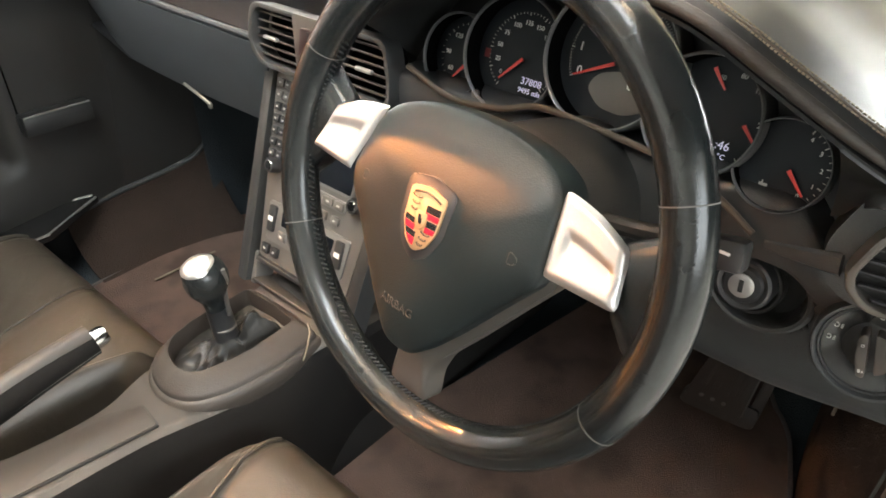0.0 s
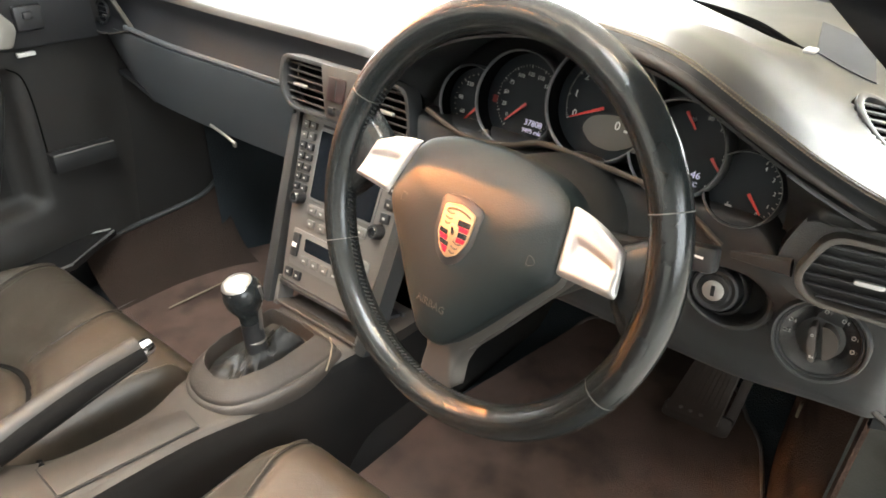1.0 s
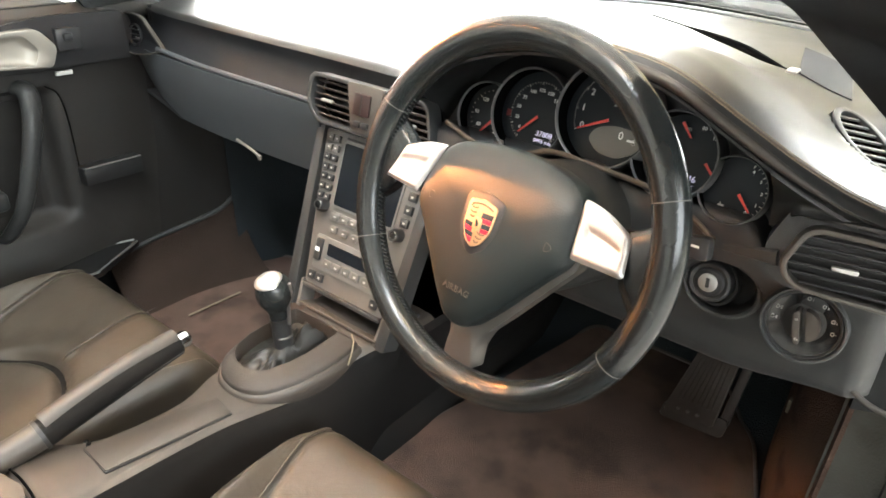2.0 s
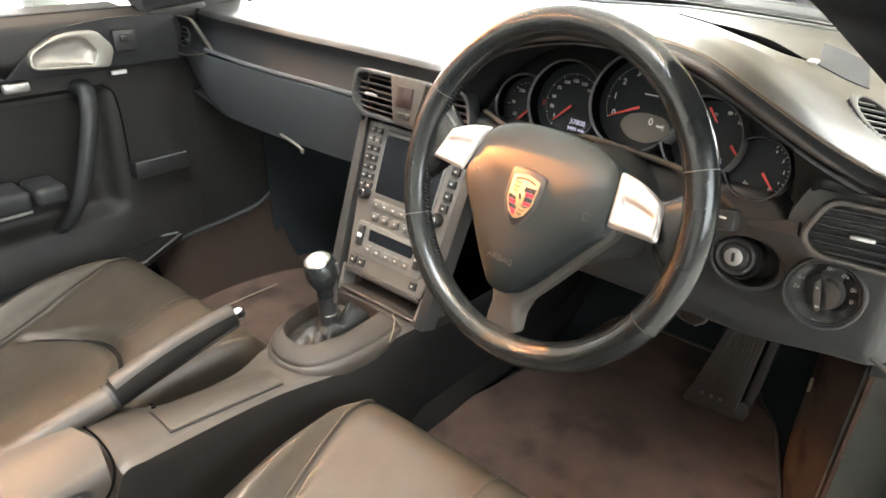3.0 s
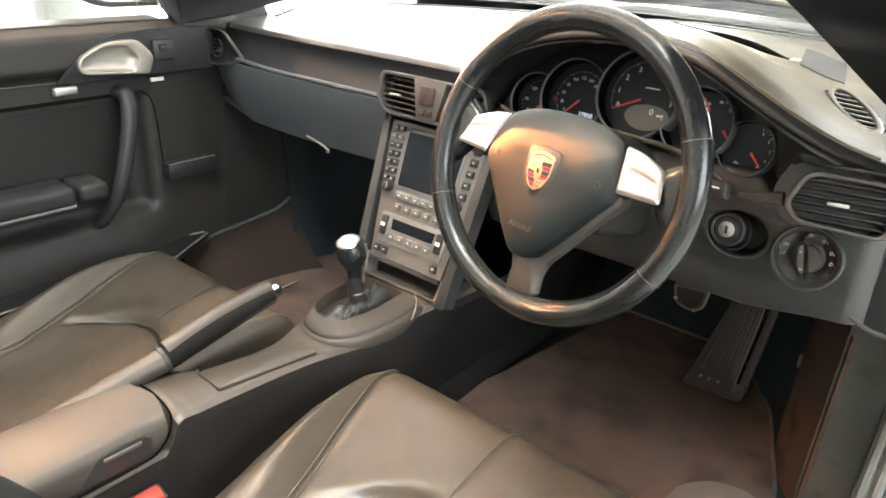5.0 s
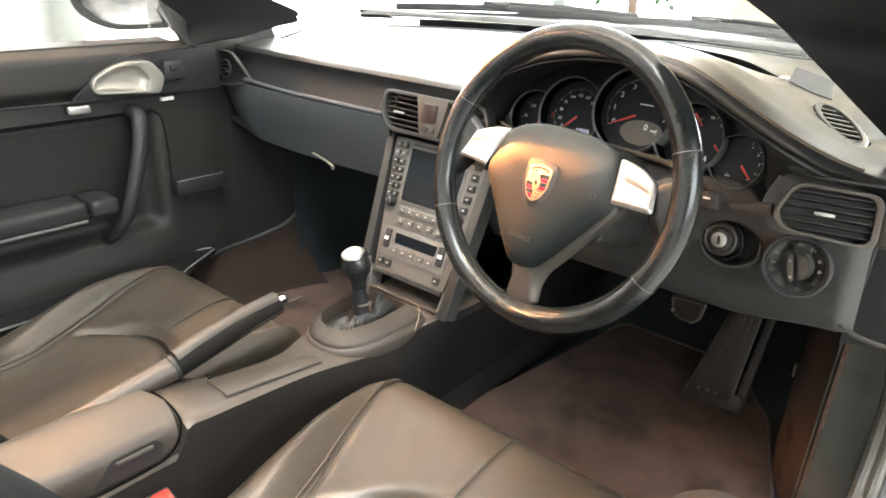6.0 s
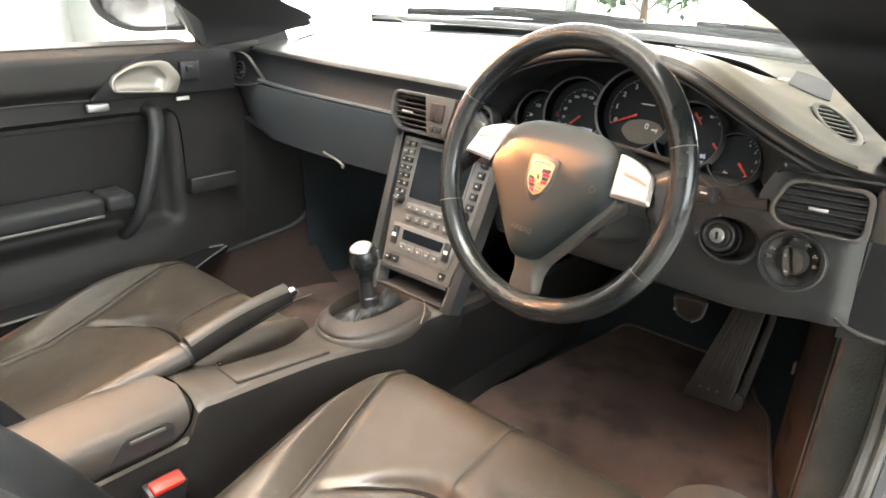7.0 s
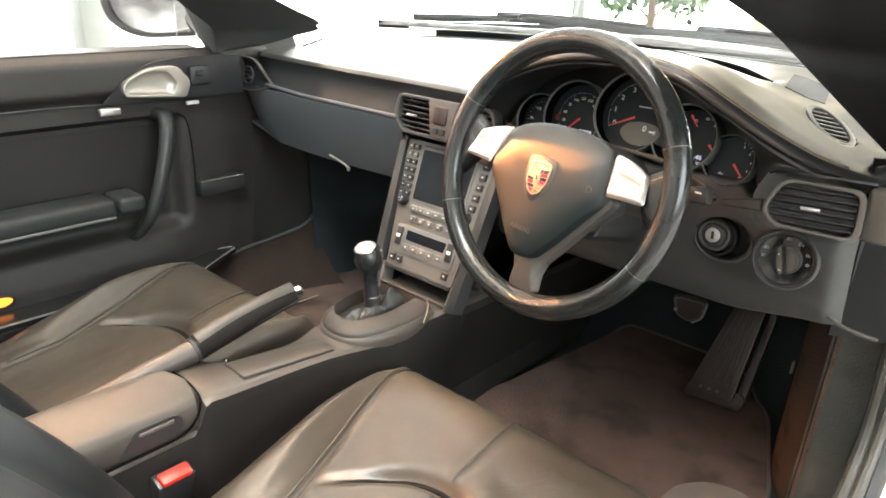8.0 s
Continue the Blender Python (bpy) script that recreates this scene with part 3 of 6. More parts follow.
# fuel and coolant
g, c = dial(0.099, -0.0078, 0.0465, 0.011, "fuel_gauge", "round coolant and fuel gauge with a digital clock", -0.0145, ((0.011, 0.0147, 0.060),))
ticks(g, c, 0.041, 60, -45, 12, 4, 0.003, 0.002)
words(g, c, [("40", -0.002, 0.029, 0.0055), ("80", *polar(0.036, 68), 0.0055), ("120", *polar(0.038, 42), 0.0055), ("4", *polar(0.038, 24), 0.005), ("2", 0.036, 0.0014, 0.006), ("0", 0.038, -0.015, 0.006)])
needle(g, c @ T((-0.009, 0.035, 0)), -49, 0.0, 0.019)
needle(g, c @ T((0.026, -0.001, 0)), -45, 0.0, 0.020)
words(g, c, [(":46", 0.0150, -0.0205, 0.0095), ("°C", 0.0165, -0.0290, 0.0060)], "odo")
# oil pressure
g, c = dial(0.1655, -0.0262, 0.0344, 0.009, "oil_pressure_gauge", "small round oil pressure gauge", 0.0, ((0.099, -0.0078, 0.0465),))
ticks(g, c, 0.030, 70, -50, 12, 3, 0.003, 0.002)
words(g, c, [(str(i), *polar(0.024, -52 + 29 * i), 0.0048) for i in range(5)])
needle(g, c @ T((0.004, -0.003, 0)), -46, 0.0, 0.021)
part("oil_symbol", join(box((-0.010, -0.018, 0.001), (0.006, 0.002, 0.0006), m=c), box((-0.011, -0.0165, 0.001), (0.001, 0.003, 0.0006), m=c)), "symbol", g)
part("warning_light", lathe([(0, 0.003), (0.004, 0.003), (0.004, 0)], 16, GF @ T((-0.112, -0.046, 0.006))), "vent_frame", cluster, "small white warning symbol")

# ---------- steering wheel ----------
WF = facing((WX, WY, WZ), WTILT, -3.6) @ Matrix.Rotation(radians(-2.5), 4, "Z")
wheel = thing("steering_wheel", "three-spoke black leather steering wheel with silver inlays", "steering wheel", (WX, WY, WZ - 0.185))
RIM, TUBE = 0.1713, 0.0154


def rim_ring(r0, r1, a0, a1, n, fat=1.0):
    bm = bm_new()
    rings = []
    k = 18
    full = abs(a1 - a0) > 359
    for i in range(n + (0 if full else 1)):
        a = radians(a0 + (a1 - a0) * i / n)
        ring = []
        for j in range(k):
            b = 2 * math.pi * j / k
            rr = r1 * fat
            rad = r0 + rr * math.cos(b)
            z = rr * 1.08 * math.sin(b)
            ring.append(bm.verts.new((rad * math.cos(a), rad * math.sin(a), z)))
        rings.append(ring)
    m = len(rings)
    for i in range(m if full else m - 1):
        A, B = rings[i], rings[(i + 1) % m]
        for j in range(k):
            bm.faces.new((A[j], A[(j + 1) % k], B[(j + 1) % k], B[j]))
    if not full:
        bm.faces.new(rings[0][::-1])
        bm.faces.new(rings[-1])
    return xf(bm, WF)


rim = part("rim", rim_ring(RIM, TUBE, 0, 360, 160), "rim_leather", wheel, "worn glossy black leather rim")
# seams across the rim where the leather sections meet
for a in (25, 156.5, 207.5, 334):
    part("rim_seam", rim_ring(RIM, TUBE, a - 0.13, a + 0.13, 2, 1.008), "grey_thread", rim, "pale seam across the leather")
# stitching on the rim's inner side
st = bm_new()
for i in range(120):
    a = radians(150 + (344 - 150) * i / 120)
    b = a + radians(0.9)
    r = RIM - TUBE * 0.99
    s0 = tube([WF @ Vector((r * math.cos(a), r * math.sin(a), 0.0026)), WF @ Vector((r * math.cos(b), r * math.sin(b), -0.0022))], 0.0008, 5)
    me_ = bpy.data.meshes.new("t")
    s0.to_mesh(me_)
    s0.free()
    st.from_mesh(me_)
    bpy.data.meshes.remove(me_)
tagged(part("stitching", st, "rubber", rim, "black cross stitching"), kind="stuff")


def mirrored(pts):
    return [(-x, y) for x, y in pts[::-1]]


def crowned(poly, z_edge, z_mid, z_back, m, rings=6, slope=0.0, crest=0.0):
    """A cushion-like pad: outline drawn in towards its middle while it rises."""
    bm = bm_new()
    cx = sum(p[0] for p in poly) / len(poly)
    cy = sum(p[1] for p in poly) / len(poly)
    rows = [[bm.verts.new((x, y, z_back)) for x, y in poly]]
    for k in range(rings + 1):
        s = k / rings
        f = 1 - 0.93 * s ** 1.6
        z = z_edge + (z_mid - z_edge) * (1 - (1 - s) ** 2.6)
        rows.append([bm.verts.new((cx + (x - cx) * f, cy + (y - cy) * f, z - slope * max(0.0, cy + (y - cy) * f - crest) ** 1.25)) for x, y in poly])
    n = len(poly)
    for A, B in zip(rows, rows[1:]):
        for j in range(n):
            bm.faces.new((A[j], A[(j + 1) % n], B[(j + 1) % n], B[j]))
    bm.faces.new(rows[-1])
    bm.faces.new(rows[0][::-1])
    return xf(bm, m)


half = [(0.0, -0.112), (0.015, -0.109), (0.036, -0.085), (0.068, -0.042), (0.0930, -0.010), (0.0815, 0.048), (0.055, 0.061), (0.022, 0.066)]
HUBF = WF @ Matrix.Rotation(radians(-6), 4, "X")
hubo = round_poly(half + mirrored(half[1:]), [0.01, 0.01, 0.02, 0.02, 0.012, 0.014, 0.02, 0.02] + [0.02, 0.02, 0.014, 0.012, 0.02, 0.02, 0.01])
part("airbag_pad", crowned(hubo, 0.008, 0.0215, -0.03, HUBF, 14, 0.60, 0.012), "pad", wheel, "smooth dark grey airbag cover", 50)
part("airbag_lettering", lettering("AIRBAG", 0.0095, HUBF @ T((-0.004, -0.076, 0.0194)) @ Matrix.Rotation(radians(5), 4, "X"), 0.0009), "console", wheel, "embossed word on the airbag cover")
for sx in (-1, 1):
    part("horn_symbol", tube([HUBF @ Vector((sx * 0.070 + 0.006 * math.cos(a) * (0.6 + 0.4 * math.cos(a)), -0.002 + 0.004 * math.sin(a), 0.0185)) for a in [i * 0.5 for i in range(13)]], 0.0003, 5), "console", wheel, "faint horn symbol")
# silver spoke inlays
sp = [(0.0835, 0.048), (0.108, 0.042), (0.133, 0.032), (0.1410, -0.007), (0.0948, -0.0095)]
for sx in (-1, 1):
    q = [(sx * x, y) for x, y in sp]
    if sx < 0:
        q = q[::-1]
    mS = WF @ T((0, 0, 0.008)) @ Matrix.Rotation(radians(-19), 4, "X")
    up_ = 0.008 if sx > 0 else 0.002
    A_, B_, C_, D_ = [Vector((sx * x, y, 0)) for x, y in (sp[0], sp[2], (sp[3][0], sp[3][1] + up_), (sp[4][0] - up_ * 0.1, sp[4][1] + up_))]

    def inlay(u, v, A_=A_, B_=B_, C_=C_, D_=D_):
        p_ = A_.lerp(B_, u).lerp(D_.lerp(C_, u), v)
        e_ = min(u, 1 - u, v * 0.9, (1 - v) * 0.9)
        z_ = 0.0045 - 0.0035 * (1 - smooth(0, 0.08, e_)) ** 2
        in_ = smooth(0.08, 0.24, u) * smooth(1.0, 0.84, u) * smooth(0.30, 0.48, v) * (1 - smooth(0.48, 0.97, v))
        p_.y += 0.003 * math.sin(math.pi * u) * (1 - v)
        return Vector((p_.x, p_.y, z_ - 0.0027 * in_ + 0.001 * math.sin(math.pi * u)))

    part("spoke_inlay", xf(sheet(inlay, 40, 40, 0.003), mS), "silver", wheel, "satin silver spoke inlay with a thumb hollow", 60)
    # leather web between inlay and rim
    part("spoke_web", crowned(round_poly([(sx * x, y) for x, y in ((0.126, 0.034), (0.160, 0.056), (0.168, -0.045), (0.150, -0.028), (0.134, -0.009))][::sx], 0.006), -0.004, 0.003, -0.018, WF, 4), "rim_leather", wheel, "leather-covered web", 60)
# lower fork and spoke
fork = [(0.096, -0.006), (0.095, -0.015), (0.072, -0.047), (0.043, -0.088), (0.024, -0.113), (0.018, -0.132), (0.020, -0.157), (0.0, -0.160)]
inner = mirrored(fork)[1:]
part("lower_spoke", crowned(round_poly([(0.0, 0.0)] + fork + inner, 0.006), -0.004, 0.002, -0.022, WF, 4), "dull_silver", wheel, "dull silver forked lower spoke", 50)
part("hub_back", lathe([(0, 0.0), (0.075, 0.0), (0.062, -0.06), (0.05, -0.12), (0, -0.12)], 32, WF @ T((0, -0.012, -0.018))), "plastic", wheel, "black plastic hub cover")

# shield badge
CF = HUBF @ T((-0.002, -0.0085, 0.0212))
badge = part("badge", prism(round_poly([(-0.0225, 0.026), (0.0, 0.031), (0.0225, 0.026), (0.0215, -0.005), (0.013, -0.023), (0, -0.031), (-0.013, -0.023), (-0.0215, -0.005)], 0.006), -0.004, 0.0006, 0.0006, m=CF), "plastic", wheel, "dark recess round the shield badge")
part("shield", prism(round_poly([(-0.0165, 0.020), (0.0, 0.0238), (0.0165, 0.020), (0.0158, -0.004), (0.0095, -0.017), (0, -0.0232), (-0.0095, -0.017), (-0.0158, -0.004)], 0.003), 0.0, 0.0024, 0.0006, m=CF), "gold", badge, "gold shield plate")


def shield_half(y):
    """Half the width of the shield's inner field at a height."""
    return lerp_table([(-0.0205, 0.0015), (-0.017, 0.0075), (-0.010, 0.0118), (-0.004, 0.0142), (0.02, 0.0150)], y)


for side, y0, y1, x0, k in ((1, 0.0075, 0.0125, 0.0018, "badge_black"), (1, 0.0030, 0.0072, 0.0018, "badge_red"), (1, -0.0020, 0.0024, 0.0052, "badge_black"), (1, -0.0062, -0.0023, 0.0050, "badge_red"),
                            (-1, -0.0040, 0.0000, 0.0052, "badge_black"), (-1, -0.0085, -0.0043, 0.0040, "badge_red"), (-1, -0.0130, -0.0088, 0.0015, "badge_black"), (-1, -0.0185, -0.0133, 0.0012, "badge_red")):
    pts_ = [(side * x0, y0 - 0.0008), (side * shield_half(y0), y0), (side * shield_half(y1), y1), (side * x0, y1 - 0.0008)]
    part("enamel_bar", prism(pts_ if side > 0 else pts_[::-1], 0.0022, 0.0029, 0.0002, 1, CF), k, badge)
part("enamel_shield", prism(round_poly([(-0.0048, 0.0058), (0.0048, 0.0058), (0.0046, -0.003), (0, -0.0072), (-0.0046, -0.003)], 0.0015), 0.0024, 0.0036, 0.0004, m=CF), "gold", badge, "small raised centre shield")
part("enamel_mark", join(prism(round_poly([(-0.0022, 0.0012), (0.0012, 0.0018), (0.0018, -0.0022), (-0.0006, -0.0026)], 0.0008), 0.0036, 0.0041, m=CF), prism(round_poly([(-0.0020, 0.0010), (-0.0026, 0.0040), (-0.0004, 0.0036), (0.0004, 0.0014)], 0.0006), 0.0036, 0.0041, m=CF)), "badge_black", badge, "dark mark")
for i in range(3):
    for sx, xm, yy, ln in ((-1, 0.0088, 0.0135 - 0.0045 * i, 0.0095 - 0.0018 * i), (1, 0.0068 - 0.0012 * i, -0.0082 - 0.0043 * i, 0.0090 - 0.0016 * i)):
        arc_ = [Vector((sx * xm + ln * (t_ - 0.5), yy + 0.0014 * (2 * t_ - 1) ** 2 - 0.0004, 0.0026)) for t_ in [j / 8 for j in range(9)]]
        prongs = [tube([CF @ arc_[j], CF @ (arc_[j] + Vector((0.0003, 0.0015, 0.0001)))], 0.00028, 5) for j in (1, 3, 5, 7)]
        part("antler_bar", join(tube([CF @ p_ for p_ in arc_], 0.00045, 5), *prongs), "welt", badge)
part("name_bar", tube([CF @ Vector((0.0125 * t_, 0.0192 - 0.0028 * t_ * t_, 0.0024)) for t_ in [j / 8 - 1 for j in range(17)]], 0.0009, 6), "welt", badge, "narrow engraved band")

# column shroud and stalks
column = thing("steering_column", "black plastic steering column cover with two stalks", "steering column", (0.321, 0.48, 0.45))
CFm = facing((0.325, 0.415, 0.525), 16)
part("shroud", lathe([(0.055, 0.02), (0.060, 0.0), (0.066, -0.05), (0.07, -0.16), (0.0, -0.16)], 32, CFm @ Matrix.Diagonal((1.0, 0.85, 1, 1))), "gaiter", column)
part("lower_shroud", prism(round_poly([(-0.05, -0.075), (0.05, -0.075), (0.06, 0.0), (-0.06, 0.0)], 0.02), -0.14, -0.01, 0.006, m=CFm), "gaiter", column)
for sx, zz in ((1, 0.0), (-1, -0.02)):
    stalk = part("stalk", tube([CFm @ Vector(p) for p in ((sx * 0.05, -0.004 + zz, -0.055), (sx * 0.10, 0.004 + zz, -0.045), (sx * 0.150, 0.016 + zz, -0.028))], [0.007, 0.0075, 0.009], 10), "gaiter", column, "black control stalk")
    part("stalk_end", box((0, 0, 0), (0.026, 0.022, 0.020), 0.004, 2, CFm @ T((sx * 0.165, 0.018 + zz, -0.025)) @ Matrix.Rotation(radians(8 * sx), 4, "Z")), "plastic", stalk, "stalk tip with small white marks")
    part("stalk_mark", box((0, 0, 0.0102), (0.008, 0.002, 0.0005), 0, 1, CFm @ T((sx * 0.165, 0.020 + zz, -0.025))), "mark", stalk)

# ignition lock and light switch
KF = facing((0.494, 0.536, 0.458), 8) @ Matrix.Scale(0.88, 4)
lock = thing("ignition_lock", "black ignition lock with a chrome key slot", "ignition", (0.487, 0.54, 0.41))
OV = KF @ Matrix.Diagonal((1.02, 0.84, 1, 1)) @ T((0.004, 0.0, 0))
part("recess_ring", lathe([(0.036, -0.020), (0.0385, 0.000), (0.0405, 0.005), (0.0435, 0.0062), (0.0465, 0.0042), (0.048, -0.006)], 64, OV), "soft", lock, "moulded oval surround")
part("recess_bowl", lathe([(0, -0.024), (0.026, -0.023), (0.033, -0.019), (0.0362, -0.012), (0.0385, 0.0)], 56, OV), "gaiter", lock, "deep black hollow round the barrel")
part("barrel", lathe([(0.0265, -0.022), (0.0262, 0.004), (0.0250, 0.0080), (0.0225, 0.0098), (0.0200, 0.0090), (0.0185, 0.0082), (0.0165, 0.0105), (0.0125, 0.0112), (0, 0.0105)], 48, KF @ T((-0.010, 0.002, 0))), "plastic", lock, "black rubber-edged barrel")
part("hollow_step", lathe([(0.0300, -0.020), (0.0300, -0.008), (0.0285, -0.006), (0.0262, -0.006)], 48, KF @ T((-0.008, -0.002, 0))), "gaiter", lock)
face = part("key_plate", lathe([(0.0112, 0.010), (0.0115, 0.0125), (0.010, 0.0132), (0, 0.0132)], 32, KF @ T((-0.010, 0.002, 0))), "silver", lock, "polished key plate")
part("key_slot", box((0, 0, 0.0134), (0.0042, 0.012, 0.0008), 0.0003, 1, KF @ T((-0.010, 0.002, 0)) @ Matrix.Rotation(radians(6), 4, "Z")), "rubber", face)
SF = facing((0.583, 0.519, 0.457), 7, 4)
switch = thing("light_switch", "round rotary light switch with white symbols", "switch", (0.583, 0.535, 0.415))
part("outer_ring", lathe([(0.0345, -0.004), (0.0350, 0.0035), (0.0362, 0.0058), (0.0380, 0.0060), (0.0395, 0.0035), (0.0400, -0.008)], 64, SF), "soft", switch, "dark satin ring")
part("inner_ring", lathe([(0.0318, 0.0005), (0.0328, 0.0028), (0.0342, 0.0030), (0.0350, 0.0015), (0.0350, -0.004)], 64, SF), "plastic", switch)
part("face", lathe([(0.0185, -0.0050), (0.0200, -0.0045), (0.0260, -0.0010), (0.0318, 0.0015)], 64, SF), "gloss_black", switch, "dished glossy black face")
part("dish", lathe([(0, -0.0045), (0.0192, -0.0045), (0.0205, -0.0052)], 48, SF), "gaiter", switch)
GR = SF @ Matrix.Rotation(radians(14), 4, "Z")
kn = part("knob", prism(round_poly([(-0.0075, -0.0165), (-0.0022, -0.0175), (-0.0015, 0.0175), (-0.0070, 0.0160), (-0.0084, 0.0)], 0.003), -0.004, 0.0120, 0.0025, 3, m=GR), "console", switch, "raised grey turning grip")
part("grip_half", prism(round_poly([(0.0024 + 0.0128 * math.cos(a), 0.0155 * math.sin(a)) for a in [radians(-88 + 11 * i) for i in range(17)]], 0.002, 2), -0.004, 0.0075, 0.0028, 3, m=GR), "console", switch, "half-round grey grip")
part("pointer_mark", lathe([(0.0007, 0.0123), (0.0012, 0.0123), (0.0012, 0.0118)], 12, GR @ T((-0.0045, 0.0085, 0))), "symbol", kn)
part("pointer_mark", join(box((-0.0055, -0.0115, 0.0121), (0.0016, 0.0026, 0.0004), 0.0001, 1, GR), box((-0.0034, -0.0120, 0.0121), (0.0012, 0.0016, 0.0004), 0.0001, 1, GR)), "symbol", kn)
for a, w in ((92, 0.0025), (60, 0.007), (25, 0.006), (-2, 0.005), (158, 0.007), (182, 0.007)):
    x, y = polar(0.0270, a)
    zf = -0.0001
    lens_ = ring_prism([(x - 0.0010 + 0.0017 * math.cos(q), y + 0.0020 * math.sin(q)) for q in [0.5 * i for i in range(13)]], [(x - 0.0010 + 0.0012 * math.cos(q), y + 0.0015 * math.sin(q)) for q in [0.5 * i for i in range(13)]], zf, zf + 0.0005, m=SF)
    b_ = join(lens_, *[box((x + 0.0026, y + d_, zf + 0.0003), (w * 0.26, 0.0005, 0.0004), 0, 1, SF) for d_ in (-0.0013, 0, 0.0013)])
    part("switch_symbol", b_, "symbol", switch)


# ---------- air vents ----------
def vent(name, label, F, outline, n_slats, pitch, slat_w, slider, top):
    """F: frame of the vent's face; outline: inner opening."""
    v = thing(name, label, "air vent", tuple(F.translation), group="dashboard vents")
    rp = round_poly(outline, 0.014, 6)
    cx = sum(p[0] for p in rp) / len(rp)
    cy = sum(p[1] for p in rp) / len(rp)
    w = max(p[0] for p in rp) - min(p[0] for p in rp)
    h = max(p[1] for p in rp) - min(p[1] for p in rp)
    outer = [(cx + (x - cx) * (1 + 0.013 / w), cy + (y - cy) * (1 + 0.009 / h)) for x, y in rp]
    part("surround", ring_prism(outer, rp, -0.02, 0.004, 0.0015, m=F), "vent_frame", v, "satin grey vent surround")
    part("duct", prism(rp, -0.03, -0.019, m=F), "void", v, "black duct behind the slats")
    for i in range(n_slats):
        y = top - pitch * i
        xs = [a[0] + (b[0] - a[0]) * (y - a[1]) / (b[1] - a[1]) for a, b in zip(rp, rp[1:] + rp[:1]) if (a[1] - y) * (b[1] - y) < 0]
        x0, x1 = min(xs), max(xs)
        part("slat", box((0, 0, 0), (x1 - x0, 0.0024, 0.013), 0.0008, 1, F @ T(((x0 + x1) / 2, y, -0.0085)) @ Matrix.Rotation(radians(-14), 4, "X")), "plastic", v)
    if slider:
        part("slider", box((slider[0], slider[1], 0.002), (0.022, 0.0045, 0.006), 0.0018, 2, F), "silver", v, "silver slider tab")
    return v


vent("air_vent", "slatted black air vent in a satin grey surround beside the driver", facing((0.607, 0.496, 0.5385), 12, 12),
     [(-0.037, 0.024), (0.044, 0.022), (0.046, -0.031), (-0.038, -0.027), (-0.052, -0.012)], 6, 0.0085, 0.09, (-0.004, -0.004), 0.017)
part("vent_end", box((0.672, 0.521, 0.537), (0.034, 0.020, 0.066), 0.007, 3, Matrix()), "vent_frame", dashboard, "grey end panel beside the vent")
VH = facing((0.607, 0.515, 0.540), 12, 12)


def vent_cowl(u, v):
    x = 0.527 + 0.135 * u
    a = dash_top(x, 0) + Vector((0, 0.003, -0.009))
    b = Vector((x, 0.503 + 0.208 * (x - 0.607), 0.572 - 0.030 * smooth(0.56, 0.527, x)))
    b.y += 0.045 * smooth(0.565, 0.527, x)
    return a.lerp(b, v) + Vector((0, 0.010 * math.sin(math.pi * v) * (1 - u), 0))


part("vent_cowl", sheet(vent_cowl, 24, 10, 0.003), "gaiter", dashboard, "smooth dark panel between hood and vent", 60)
part("vent_housing", prism(round_poly([(-0.054, 0.048), (0.045, 0.036), (0.050, -0.036), (-0.058, -0.042), (-0.078, -0.010)], 0.03, 8), -0.03, 0.0, 0.004, 3, m=VH), "gaiter", dashboard, "dark panel round the vent")
part("grey_blade", tube(curve_points([(0.497, 0.504, 0.516), (0.52, 0.499, 0.521), (0.548, 0.496, 0.526)], 10), [0.003 + 0.004 * i / 10 for i in range(11)], 8, flat=(0.6, 1.2)), "soft", dashboard, "grey trim blade beside the column")
CV = facing((0.0, 0.516, 0.539), 12)
cvent = thing("air_vent", "wide slatted black air vent in the dash centre", "air vent", (0, 0.52, 0.51), group="dashboard vents")
cin = round_poly([(-0.113, 0.029), (0.098, 0.029), (0.110, -0.005), (0.112, -0.029), (-0.092, -0.029), (-0.114, -0.010)], 0.014, 6)
cout = [(x * 1.06 - 0.001, y * 1.20) for x, y in cin]
part("surround", ring_prism(cout, cin, -0.02, 0.005, 0.002, m=CV), "soft", cvent, "dark moulded vent surround")
part("duct", prism(cin, -0.032, -0.024, m=CV), "void", cvent, "black duct behind the slats")
for i in range(6):
    y = 0.023 - 0.0092 * i
    for x0, x1 in ((-0.111 + 0.004 * max(0, i - 3), -0.040 + 0.003 * i), (0.030 - 0.003 * i, 0.100 + 0.002 * i)):
        part("slat", box((0, 0, 0), (x1 - x0, 0.0024, 0.013), 0.0008, 1, CV @ T(((x0 + x1) / 2, y, -0.0085)) @ Matrix.Rotation(radians(-14), 4, "X")), "console", cvent)
for x in (-0.080, 0.075):
    part("slider", box((x, -0.001, 0.002), (0.024, 0.0045, 0.006), 0.0018, 2, CV), "silver", cvent, "silver slider tab")
LV = facing((-0.622, 0.533, 0.541), 8, 4)
lvent = thing("air_vent", "hollow teardrop-shaped black air vent in the dash end", "air vent", (-0.622, 0.55, 0.51), group="dashboard vents")
TEAR = round_poly([(-0.070, 0.014), (-0.052, -0.018), (-0.014, -0.032), (0.030, -0.027), (0.086, -0.012), (0.048, 0.017), (0.016, 0.040), (-0.022, 0.043), (-0.052, 0.034)], 0.014, 5)


def tear(f, dx=0.0, dy=0.0):
    return [(-0.006 + (x + 0.006) * f + dx, 0.002 + (y - 0.002) * f + dy) for x, y in TEAR]


part("surround", ring_prism(tear(1.03), tear(0.96), -0.004, 0.004, 0.0015, m=LV), "vent_frame", lvent, "thin satin rolled edge of the vent")
bowl = bm_new()
